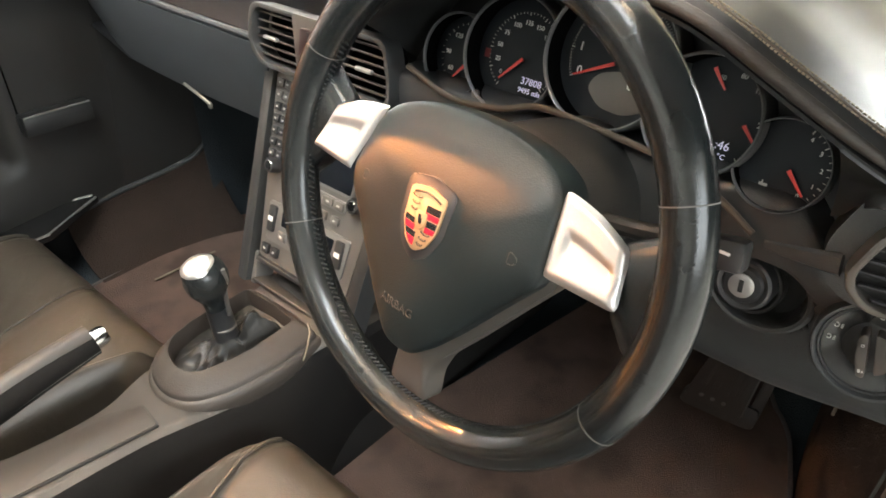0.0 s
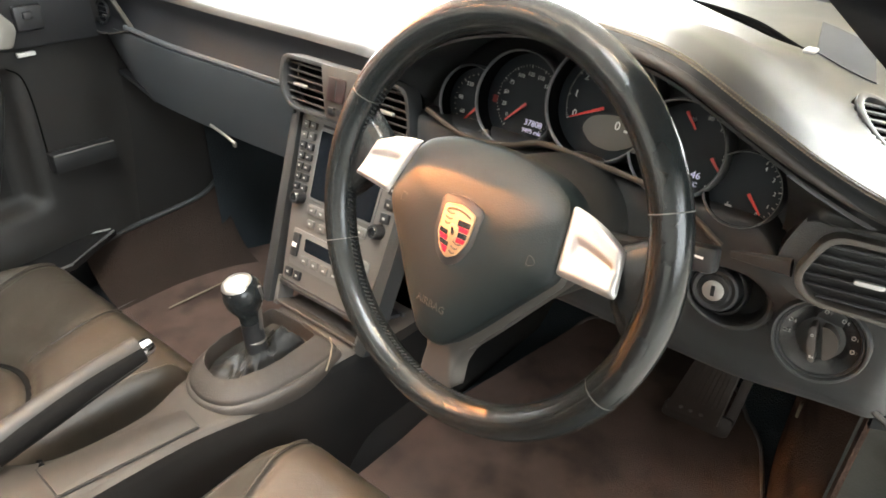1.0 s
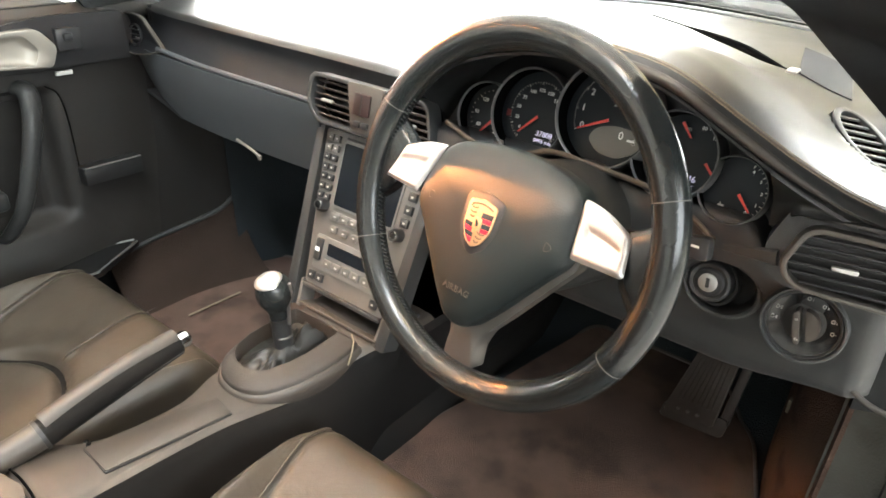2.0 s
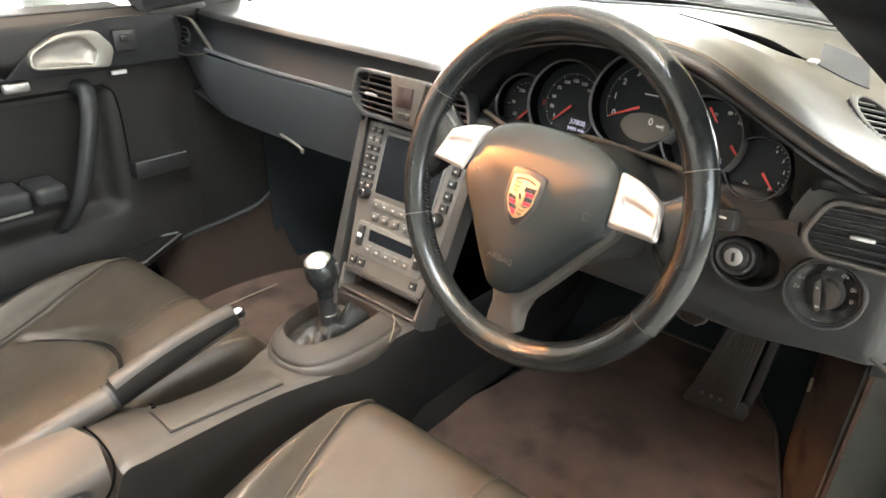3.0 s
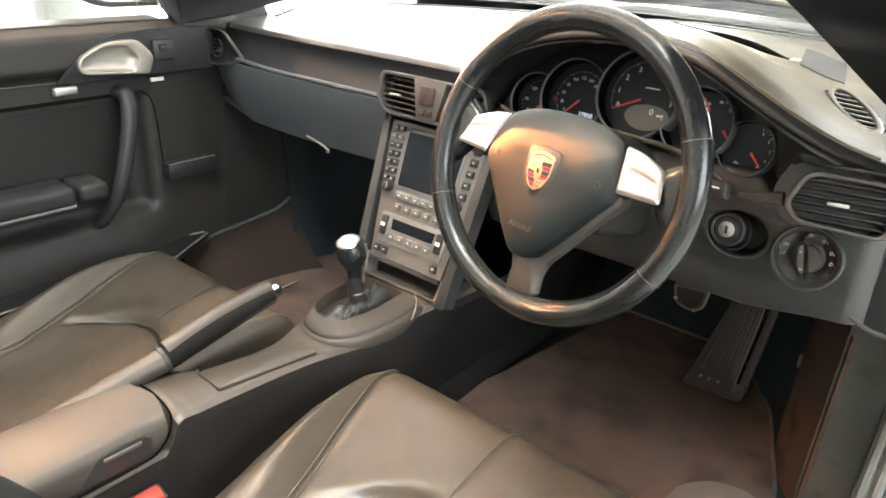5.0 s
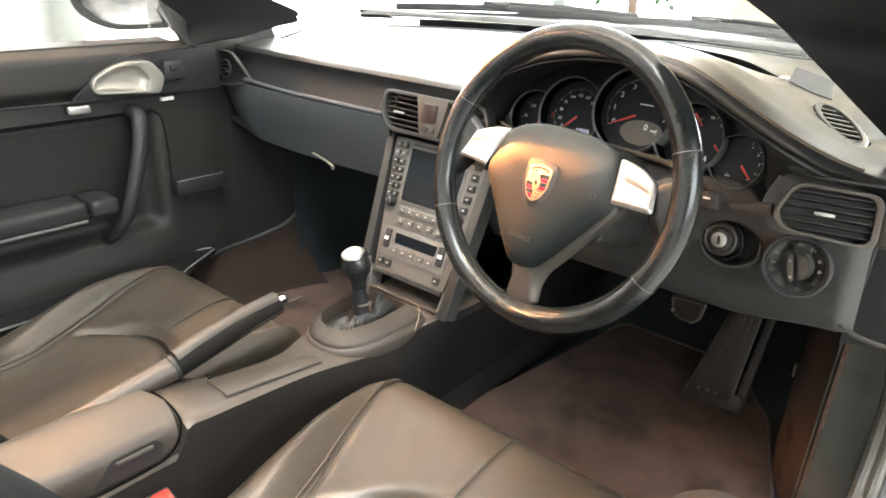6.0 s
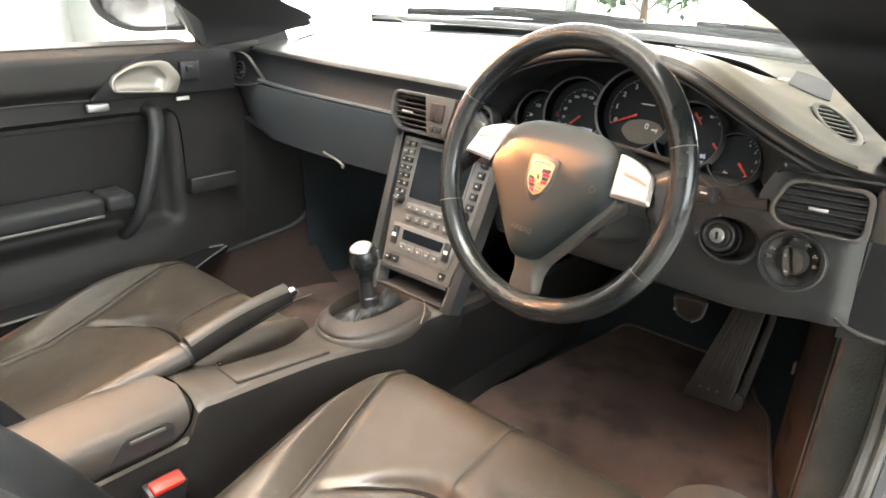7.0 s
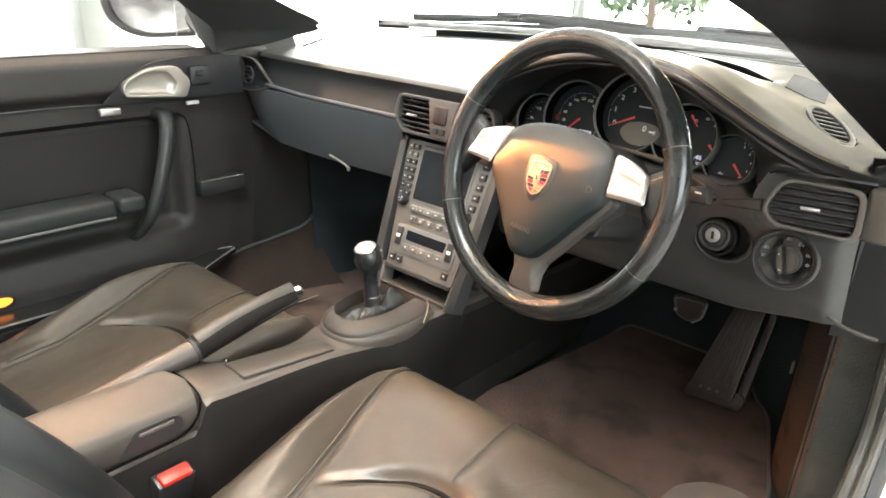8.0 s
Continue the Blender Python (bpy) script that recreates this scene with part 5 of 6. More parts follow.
# ---------- seats ----------
CEN = [(0, -0.23, 0.110), (0.2, -0.05, 0.128), (0.4, 0.10, 0.146), (0.55, 0.20, 0.168), (0.68, 0.275, 0.186), (0.78, 0.315, 0.182), (0.86, 0.338, 0.155), (0.93, 0.346, 0.105), (1, 0.335, 0.03)]
BOL = [(0, -0.23, 0.085), (0.2, -0.06, 0.145), (0.4, 0.09, 0.188), (0.55, 0.18, 0.198), (0.68, 0.255, 0.192), (0.78, 0.298, 0.178), (0.86, 0.322, 0.145), (0.93, 0.330, 0.10), (1, 0.32, 0.03)]


def cushion(u, v, lift=0.0):
    x = (u - 0.5) * 2
    ax = abs(x)
    yc, zc = spline([(a, b) for a, b, c_ in CEN], v), spline([(a, c_) for a, b, c_ in CEN], v)
    yb, zb = spline([(a, b) for a, b, c_ in BOL], v), spline([(a, c_) for a, b, c_ in BOL], v)
    if x > 0:
        zb += lift * smooth(0.15, 0.42, v) * (1 - smooth(0.70, 0.84, v))
    s = min(0.218, max(0.125, 0.136 + 0.33 * (yc - 0.03)))
    if ax <= 0.55:
        px, y, z = s * ax / 0.55, yc, zc + 0.010 * (ax / 0.55) ** 4 * (1 - smooth(0.5, 0.75, v))
    else:
        k = (ax - 0.55) / 0.45
        reach = 0.242 + (0.55 * lift if x > 0 else 0.0)
        px = s + (reach - s) * min(1, k * 1.1) ** 0.9
        w = smooth(0, 0.42, k)
        y, z = yc * (1 - w) + yb * w, (zc + 0.010 * (1 - smooth(0.5, 0.75, v))) * (1 - w) + zb * w
        if k > 0.42:
            q = (k - 0.42) / 0.58
            z = z - (z - 0.02) * (1 - math.sqrt(max(0, 1 - min(1, q) ** (1.7 if lift and x > 0 else 2.4))))
    xl = px
    if v < 0.9:
        z -= 0.006 * math.exp(-((ax - 0.55) / 0.022) ** 2) * (1 - smooth(0.78, 0.9, v))
        if ax < 0.56:
            cr = 0.4975 - 7.5 * xl * xl
            fade = 1 - 0.55 * smooth(0.22, 0.40, ax) - 0.45 * smooth(0.44, 0.56, ax)
            z -= 0.015 * math.exp(-((v - cr) / 0.015) ** 2) * fade
            z += 0.003 * math.exp(-((v - cr - 0.05) / 0.04) ** 2) * fade
            if v > cr:
                z -= 0.0030 * math.exp(-((xl - 0.010) / 0.0035) ** 2) * smooth(0, 0.03, v - cr)
    z += 0.0018 * noise.noise(Vector((x * 3.1, v * 9.0, 0.3))) + 0.0012 * noise.noise(Vector((x * 9, v * 14, 4.2)))
    if ax > 0.55:
        z += 0.0016 * noise.noise(Vector((x * 22, v * 7, 1.7)))
    return Vector((math.copysign(px, x) if ax > 1e-9 else 0.0, y, z))


def backrest(u, v):
    x = (u - 0.5) * 2
    ax = abs(x)
    px = math.copysign(lerp_table([(0, 0), (0.55, 0.15), (0.75, 0.22), (0.9, 0.262), (1, 0.262)], ax), x) * (1 - 0.15 * smooth(0.7, 1, v))
    yy = -0.150 - 0.22 * v - 0.25 * v * v
    zz = 0.15 + 0.56 * v
    f = 0.034 * smooth(0.5, 0.76, ax) * (1 - 0.5 * v)
    if ax > 0.76:
        k = (ax - 0.76) / 0.24
        f -= 0.15 * (1 - math.sqrt(max(0, 1 - min(1, k) ** 2.2)))
    f -= 0.006 * math.exp(-((ax - 0.56) / 0.02) ** 2)
    return Vector((px, yy + f * 0.9, zz + f * 0.45))


def make_seat(x, z0=0.0, lift=0.0, label="black leather sports seat with raised bolsters"):
    s = thing("front_seat", label, "car seat", (x, 0, 0), group="front seats")
    o = T((x, 0, z0))

    def cush(u, v):
        return cushion(u, v, lift)

    part("cushion", xf(sheet(cush, 110, 110), o), "leather", s, "black leather seat cushion with stitched seams", 60)
    # matt black tube along the fold, standing in for the shade in the crease
    fold = []
    for i in range(31):
        xx = -0.44 + 0.88 * i / 30
        vv = 0.49
        for _ in range(6):
            vv = 0.4975 - 7.5 * cush(0.5 + xx / 2, vv).x ** 2
        fold.append(o @ (cush(0.5 + xx / 2, vv) + Vector((0, 0, 0.0016))))
    part("crease", tube(fold, [0.0006 + 0.0042 * math.sin(math.pi * i / 30) ** 0.7 for i in range(31)], 8, flat=(1.0, 0.6)), "side", s, "black strip laid in the cushion crease as its shade")
    part("backrest", xf(sheet(backrest, 50, 30, -0.05), o), "shaded_leather", s, "reclined backrest in leather darkened as if in shade", 60)
    pts = []
    for i in range(31):
        v = 0.515 + 0.30 * i / 30
        p = cush(0.5, v)
        pts.append(o @ (p + Vector((0, 0, 0.0012))))
    part("piping", tube(pts, 0.0022, 6), "leather", s, "raised centre seam")
    for sx in (-1, 1):
        sm = [o @ (cush(0.5 + sx * 0.275, 0.15 + 0.66 * i / 40) + Vector((0, 0, -0.0008))) for i in range(41)]
        part("seam", tube(sm, 0.0017, 6), "gaiter", s, "dark stitched seam beside the bolster")
        wl = [o @ (cush(0.5 + sx * 0.287, 0.15 + 0.66 * i / 40) + Vector((0, 0, 0.0006))) for i in range(41)]
        part("piping", tube(wl, 0.0021, 6), "leather", s, "raised leather welt")
    for sx in (-1, 1):
        part("rail", box((x + sx * 0.19, 0.05, 0.012), (0.03, 0.5, 0.03), 0.003), "plastic", s, "dark seat rail")
    part("base_pan", box((x, 0.04, 0.045), (0.42, 0.50, 0.05), 0.01), "plastic", s)
    return s


make_seat(0.335)
make_seat(-0.335, -0.022, 0.048, "black leather sports seat lit by warm light")

# belt buckle
bk = thing("belt_buckle", "seat belt buckle with a red release button", "buckle", (0.075, -0.055, 0.05))
BKF = Matrix.Translation((0.071, -0.064, 0.166)) @ Matrix.Rotation(radians(18), 4, "Y")
part("housing", box((0, 0, -0.052), (0.026, 0.052, 0.10), 0.005, 2, BKF), "plastic", bk, "black buckle housing")
part("release_button", box((0.004, 0, 0.0), (0.019, 0.041, 0.009), 0.003, 2, BKF), "buckle", bk, "bright red release button")

# ---------- pedals and mats ----------
acc = thing("accelerator_pedal", "long floor-hinged black accelerator pedal", "pedal", (0.43, 0.88, 0.02))
A0, A1 = Vector((0.423, 0.850, 0.030)), Vector((0.448, 0.935, 0.235))
ey = (A1 - A0).normalized()
ex = Vector((1, 0.10, 0)).normalized()
ez = ex.cross(ey).normalized()
AF = basis(A0, ex, ey, ez)
LL = (A1 - A0).length
part("pad", prism(round_poly([(-0.043, 0.0), (0.043, 0.0), (0.026, LL), (-0.022, LL)], 0.008), -0.010, 0.004, 0.003, m=AF), "pedal", acc, "ribbed black rubber pad")
for i in range(4):
    x = -0.024 + 0.016 * i
    part("rib", prism([(x - 0.004, 0.03), (x + 0.004, 0.03), (x * 0.55 + 0.003, LL - 0.01), (x * 0.55 - 0.003, LL - 0.01)], 0.003, 0.0055, 0.001, m=AF), "pedal", acc)
part("pad_edge", tube([AF @ Vector(p_) for p_ in ((0.041, 0.004, 0.003), (0.034, LL * 0.5, 0.0035), (0.0255, LL - 0.004, 0.003), (-0.018, LL - 0.001, 0.002))], 0.0016, 6), "dull_silver", acc, "worn bright edge")
part("heel_plate", prism(round_poly([(-0.046, -0.014), (0.062, -0.014), (0.060, 0.02), (-0.046, 0.014)], 0.010), -0.018, -0.004, 0.003, m=AF), "pedal", acc)
part("side_guard", prism(round_poly([(0.046, 0.0), (0.062, 0.0), (0.050, LL * 0.8), (0.036, LL * 0.9)], 0.006), -0.05, -0.012, 0.003, m=AF), "pedal", acc)
for i in range(3):
    part("rivet", lathe([(0, 0.0058), (0.003, 0.005), (0.0035, 0.003)], 10, AF @ T((-0.020 + 0.016 * i, 0.012, 0))), "dull_silver", acc)
brk = thing("brake_pedal", "small brake pedal with bright metal edges", "pedal", (0.357, 0.85, 0.16))
BF = facing((0.362, 0.828, 0.203), -18, 8)
bp = round_poly([(-0.028, 0.024), (0.030, 0.026), (0.022, -0.014), (0.004, -0.030), (-0.022, -0.020)], 0.010)
part("pad", prism(bp, -0.010, 0.003, 0.003, m=BF), "pedal", brk, "black rubber pad")
part("pad_rim", ring_prism([(x * 1.08, y * 1.08) for x, y in bp], [(x * 0.88, y * 0.88) for x, y in bp], -0.006, 0.0040, 0.001, m=BF), "dull_silver", brk)
part("metal_edge", tube([BF @ Vector(p_) for p_ in curve_points([(0.032, 0.024, 0.001), (0.030, 0.010, 0.002), (0.024, -0.014, 0.002), (0.008, -0.031, 0.001)], 14)], 0.0026, 8), "silver", brk, "bright metal edge")
part("bolt", lathe([(0, 0.0075), (0.0030, 0.0070), (0.0036, 0.0040)], 12, BF @ T((-0.024, -0.006, 0))), "silver", brk)
part("arm", tube([BF @ Vector((0, 0, -0.01)), (0.36, 0.90, 0.26), (0.36, 0.93, 0.42)], 0.010, 8), "plastic", brk)


def mat_slab(name, pts, label):
    m_ = thing(name, label, "floor mat", (sum(p[0] for p in pts) / len(pts), 0.6, 0.0))
    rp = round_poly(pts, 0.04, 8)
    bm = bm_new()
    n = len(rp)
    lo = [bm.verts.new((x, y, floor_z(x, y) + 0.002)) for x, y in rp]
    hi = [bm.verts.new((x, y, floor_z(x, y) + 0.010)) for x, y in rp]
    bm.faces.new(hi)
    for i in range(n):
        bm.faces.new((lo[i], lo[(i + 1) % n], hi[(i + 1) % n], hi[i]))
    part("carpet_top", bm, "carpet", m_, "dark brown pile, lightly soiled")
    part("binding", tube([(x, y, floor_z(x, y) + 0.010) for x, y in rp], 0.0035, 6, closed=True), "binding", m_, "stitched edge binding")
    return m_


dm = mat_slab("floor_mat", [(0.05, 0.30), (0.074, 0.554), (0.103, 0.706), (0.134, 0.905), (0.16, 0.985), (0.44, 0.985), (0.522, 0.913), (0.605, 0.672), (0.64, 0.30)], "dark brown carpet floor mat under the pedals")
part("scuff", box((0.344, 0.775, 0.0055), (0.007, 0.011, 0.0012), 0.0005, 1), "mark", dm, "small pale scuff")
HEEL = round_poly([(0.470, 0.40), (0.481, 0.588), (0.520, 0.637), (0.584, 0.650), (0.603, 0.60), (0.622, 0.40)], 0.025, 5)
part("heel_pad", prism(HEEL, 0.000, 0.0032, 0.001, m=T((0, 0, 0))), "heel", dm, "paler worn heel pad")
pm = mat_slab("floor_mat", [(-0.13, 0.25), (-0.13, 0.60), (-0.17, 0.80), (-0.57, 0.80), (-0.60, 0.70), (-0.575, 0.43), (-0.56, 0.25)], "dark brown carpet floor mat before the passenger seat")
part("woven_bar", box((-0.497, 0.55, 0.0035), (0.005, 0.13, 0.0014), 0.0005, 1, Matrix()), "thread", pm, "pale woven mark")

# ---------- sides ----------
KP = [(0.60, 0.665), (0.68, 0.630), (0.76, 0.585), (0.95, 0.550), (1.3, 0.53)]
solid("kick_panel_right", sheet(lambda u, v: Vector((spline(KP, 0.66 + 0.64 * u) + 0.012 * v, 0.66 + 0.64 * u, -0.02 + 0.60 * v)), 24, 8, 0.006), "carpet_warm", "brown-black carpet on the footwell side", "kick panel", kind="structure")
KL = [(0.42, 0.673), (0.53, 0.677), (0.58, 0.672), (0.66, 0.655), (0.76, 0.612), (0.86, 0.578), (0.95, 0.56), (1.3, 0.53)]
KB = [(0.42, 0.092), (0.53, 0.104), (0.59, 0.112), (0.65, 0.124), (0.69, 0.142), (0.72, 0.182), (0.735, 0.23), (0.745, 0.30), (1.3, 0.30)]
solid("kick_panel_left", sheet(lambda u, v: Vector((-spline(KL, 0.53 + 0.77 * u) - 0.010 * v, 0.53 + 0.77 * u, (spline(KB, 0.53 + 0.77 * u) - 0.03) * (1 - v) + 0.58 * v)), 36, 10, 0.006), "insert", "smooth dark trim on the footwell side", "kick panel", kind="structure")
solid("body_side_left", box((-0.712, 0.83, 0.26), (0.012, 1.0, 0.60)), "rubber", "dark inner body side", "body side", kind="structure")
# the dimness of this carpet is in its colour, not only in the lighting
solid("footwell_carpet", sheet(lambda u, v: Vector((-spline(KL, 0.42 + 0.30 * u) + 0.12 * v ** 1.8 + 0.003, 0.42 + 0.30 * u, spline(KB, 0.42 + 0.30 * u) * (1 - v) ** 1.4 + (floor_z(0, 0.42 + 0.30 * u) + 0.001) * (1 - (1 - v) ** 1.4))), 40, 10, 0.006), "carpet_shaded", "brown carpet rising up the footwell side", "carpet", kind="structure")
solid("footwell_lining", sheet(lambda u, v: Vector((-spline(KL, 0.70 + 0.60 * u) + 0.004 + 0.03 * v ** 1.5, 0.70 + 0.60 * u, 0.46 * (1 - v) + (floor_z(0, 0.70 + 0.60 * u) - 0.004) * v)), 24, 8, 0.006), "shaded_floor_carpet", "carpet lining the front of the footwell, shade in its colour", "carpet", kind="structure")
EDGE = [(0.44 + 0.0085 * i) for i in range(34)]
solid("trim_edge", tube([(-spline(KL, y_) + 0.006, y_, spline(KB, y_) + 0.002) for y_ in EDGE] + [(-spline(KL, 0.735) + 0.006, 0.737, z_) for z_ in (0.27, 0.34, 0.42)], 0.0055, 8), "soft", "dark rubber edge round the footwell opening", "trim", kind="structure")
sw = part("side_clip", box((0.568, 0.784, 0.182), (0.004, 0.010, 0.022), 0.001), "thread", None)
tagged(sw, "small pale plastic clip on the footwell carpet", "clip")

for sx in (1, -1):
    sl = thing("door_sill", "black door sill with rubber seal", "door sill", (sx * 0.66, 0, 0.0))
    span = 1.06 if sx > 0 else 0.94
    part("cover", sheet(lambda u, v: Vector((sx * (spline([(0, 0.585), (0.15, 0.598), (0.4, 0.615), (0.7, 0.66), (0.9, 0.69), (1, 0.70)], v) + 0.05 * smooth(0.30, 0.46, -0.6 + span * u) * (1 - v)), -0.6 + span * u, spline([(0, 0.0), (0.15, 0.095), (0.4, 0.118), (0.7, 0.122), (0.9, 0.118), (1, 0.02)], v) * (1 - 0.45 * smooth(0.32, 0.46, -0.6 + span * u)))), 12, 20, 0.004), "plastic", sl, "glossy black sill cover")
    tread = [(0.582, -0.55), (0.582, 0.365), (0.655, 0.488), (0.690, 0.400), (0.690, -0.55)]
    part("tread_plate", prism(round_poly([(sx * x, y) for x, y in tread][::sx], 0.008), 0.112, 0.1245, 0.003, 3), "gloss_black", sl, "long pointed black tread plate")
    part("edge_strip", tube([(sx * x, y, 0.1245) for x, y in ((0.686, -0.55), (0.686, 0.30), (0.682, 0.40), (0.660, 0.478))], 0.0026, 6), "bezel", sl, "thin bright edge strip")
    part("inner_strip", tube([(sx * x, y, 0.1235) for x, y in ((0.5835, -0.55), (0.5835, 0.362), (0.615, 0.416), (0.652, 0.480))], 0.0024, 6), "bezel", sl, "thin grey trim edge")
    for k_, (dx_, dy_) in enumerate(((0.002, 0.0), (0.017, -0.004))):
        part("seal", tube(curve_points([(sx * (0.708 + dx_), -0.6, 0.105), (sx * (0.708 + dx_), 0.2, 0.105), (sx * (0.708 + dx_), 0.46 + dy_, 0.108), (sx * (0.708 + dx_), 0.575 + dy_, 0.128), (sx * (0.708 + dx_), 0.640 + dy_, 0.195), (sx * (0.706 + dx_), 0.648 + dy_, 0.30), (sx * (0.702 + dx_), 0.638 + dy_, 0.42), (sx * (0.695 + dx_), 0.62 + dy_, 0.58)], 60), 0.0085 if k_ else 0.0098, 10), "seal", sl, "ribbed black rubber door seal")
    part("outer_flange", tube(curve_points([(sx * 0.735, -0.6, 0.085), (sx * 0.735, 0.2, 0.085), (sx * 0.735, 0.49, 0.09), (sx * 0.735, 0.62, 0.14), (sx * 0.733, 0.67, 0.27), (sx * 0.73, 0.675, 0.42), (sx * 0.72, 0.665, 0.58)], 50), 0.015, 8), "soft", sl)
    if sx > 0:
        part("hinge_wall", sheet(lambda u, v: Vector((sx * (0.628 + 0.09 * u + 0.010 * v), 0.665 - 0.030 * u + 0.010 * math.sin(math.pi * u), -0.02 + 0.60 * v)), 8, 8, 0.006), "trim_grey", sl, "grey-green trim before the door")

# trim that closes the gaps between dash ends and doors
for sx, nm in ((1, "dash_corner_right"), (-1, "dash_corner_left")):
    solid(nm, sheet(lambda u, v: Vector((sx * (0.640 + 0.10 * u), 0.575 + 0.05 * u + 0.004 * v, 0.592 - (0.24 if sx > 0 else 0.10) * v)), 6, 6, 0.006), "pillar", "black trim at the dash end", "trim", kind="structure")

solid("trim_corner", box((-0.690, 0.545, 0.588), (0.075, 0.13, 0.034), 0.010, 3), "door", "black trim where door and dash meet", "trim", kind="structure")

# windscreen pillars
for sx, nm in ((1, "windscreen_pillar_right"), (-1, "windscreen_pillar_left")):
    e_in = curve_points([(0.680, 0.44, 0.590), (0.650, 0.50, 0.598), (0.600, 0.56, 0.612), (0.556, 0.62, 0.634), (0.525, 0.66, 0.652), (0.519, 0.56, 0.692), (0.505, 0.43, 0.752), (0.478, 0.26, 0.828), (0.45, 0.10, 0.89), (0.43, -0.05, 0.93)], 36)
    if sx > 0:
        e_in = curve_points([(0.69, 0.56, 0.575), (0.65, 0.58, 0.599), (0.585, 0.608, 0.642), (0.525, 0.634, 0.682), (0.466, 0.66, 0.72), (0.455, 0.50, 0.763), (0.443, 0.34, 0.807), (0.432, 0.18, 0.85), (0.42, 0.0, 0.90)], 36)
    e_out = [(x_ + 0.24, y_ - 0.20, z_ + 0.010) for x_, y_, z_ in e_in] if sx > 0 else curve_points([(0.690, 0.43, 0.585), (0.675, 0.46, 0.595), (0.662, 0.47, 0.610), (0.650, 0.46, 0.634), (0.640, 0.44, 0.652), (0.622, 0.38, 0.692), (0.595, 0.29, 0.752), (0.560, 0.15, 0.828), (0.528, 0.0, 0.89), (0.50, -0.12, 0.93)], 36)

    def pil(u, v):
        i = min(int(u * 36), 35)
        s = u * 36 - i
        a = Vector(e_in[i]).lerp(Vector(e_in[i + 1]), s)
        b = Vector(e_out[i]).lerp(Vector(e_out[i + 1]), s)
        p = a.lerp(b, v)
        bow = 0.006 * math.sin(math.pi * v)
        return Vector((sx * (p.x - bow * 0.6), p.y - bow * 0.6, p.z - bow * 0.4))

    def pillar_skin(u, v):
        """Inner face out to the rim and back along the outer face."""
        if v <= 0.5:
            return pil(u, 2 * v)
        return pil(u, 2 - 2 * v) + Vector((sx * 0.012, 0.012, 0.010))

    # same trim on both pillars; the right one is coloured dark for its shade
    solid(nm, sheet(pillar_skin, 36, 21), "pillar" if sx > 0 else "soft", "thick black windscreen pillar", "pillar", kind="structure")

# what closes the cabin behind the seats, with the soft top folded away
solid("rear_shelf", box((0, -0.98, 0.30), (1.30, 0.36, 0.56), 0.03), "soft", "dark rear shelf behind the seats", "rear shelf", kind="structure")
solid("quarter_panel", box((-0.69, -0.85, 0.30), (0.06, 0.46, 0.58), 0.01), "soft", "dark rear side panel", "side panel", kind="structure")
solid("quarter_panel", box((0.69, -0.90, 0.30), (0.06, 0.36, 0.58), 0.01), "soft", "dark rear side panel", "side panel", kind="structure")

# passenger's door
door = thing("car_door", "closed black car door with silver release handle", "car door", (-0.68, 0.1, 0.1))


def door_skin(u, v):
    y = -0.62 + 1.19 * u
    z = 0.105 + 0.50 * v
    x = -0.668
    x += 0.022 * smooth(0.505, 0.53, z)
    x += 0.010 * (1 - smooth(0.44, 0.47, z)) * 0
    x -= 0.03 * smooth(0.575, 0.606, z) ** 2
    inset = smooth(0.468, 0.455, z) * smooth(0.385, 0.355, y) * smooth(0.20, 0.23, z)
    x -= 0.030 * inset
    x += 0.020 * smooth(0.24, 0.14, z) * smooth(0.45, 0.30, y)
    x -= 0.010 * smooth(0.48, 0.57, y)
    return Vector((x, y, z))


part("panel", sheet(door_skin, 90, 70, 0.01), "door", door, "black moulded door panel", 50)
part("insert", sheet(lambda u, v: Vector((-0.6955, -0.60 + 0.935 * u, 0.238 + 0.208 * v)), 10, 6, 0.002), "insert", door, "dark leather door insert")
part("window_ledge", sheet(lambda u, v: Vector((-0.672 - 0.055 * v, -0.62 + 1.06 * u, 0.604 + 0.004 * v)), 10, 3, 0.012), "dash_leather", door, "padded window ledge")
part("ledge_line", tube([(-0.652, -0.6, 0.507), (-0.652, 0.1, 0.507), (-0.652, 0.39, 0.500), (-0.655, 0.52, 0.503)], 0.002, 6), "rubber", door)
part("handle_plate", prism(round_poly([(-0.182, -0.040), (0.142, -0.042), (0.136, 0.044), (0.0, 0.047), (-0.085, 0.036), (-0.135, 0.006)], [0.004, 0.004, 0.01, 0.06, 0.05, 0.05]), 0, 0.008, 0.003, m=basis((-0.648, 0.385, 0.545), (0, 1, 0), (0, 0, 1), (1, 0, 0))), "plastic", door, "raised black handle plate")
HP = round_poly([(-0.060, -0.026), (0.064, -0.036), (0.076, -0.006), (0.050, 0.025), (-0.008, 0.026), (-0.060, 0.000)], [0.022, 0.008, 0.01, 0.012, 0.03, 0.022], 6)
HM = basis((-0.640, 0.309, 0.547), (0, 1.1, 0), (0, 0, 1.1), (1, 0, 0))
hring = [(x * 0.74 - 0.010, y * 0.74 - 0.002) for x, y in HP]
hnd = part("release_handle", ring_prism(HP, hring, 0, 0.012, 0.004, m=HM), "door_silver", door, "silver door release handle")
dish = bm_new()
rows = []
for f, z in ((1.0, 0.010), (0.92, 0.005), (0.7, 0.0015), (0.3, 0.001)):
    rows.append([dish.verts.new((-0.010 + (x + 0.010) * f, y * f, z)) for x, y in hring])
for A, B in zip(rows, rows[1:]):
    for j in range(len(A)):
        dish.faces.new((A[j], A[(j + 1) % len(A)], B[(j + 1) % len(A)], B[j]))
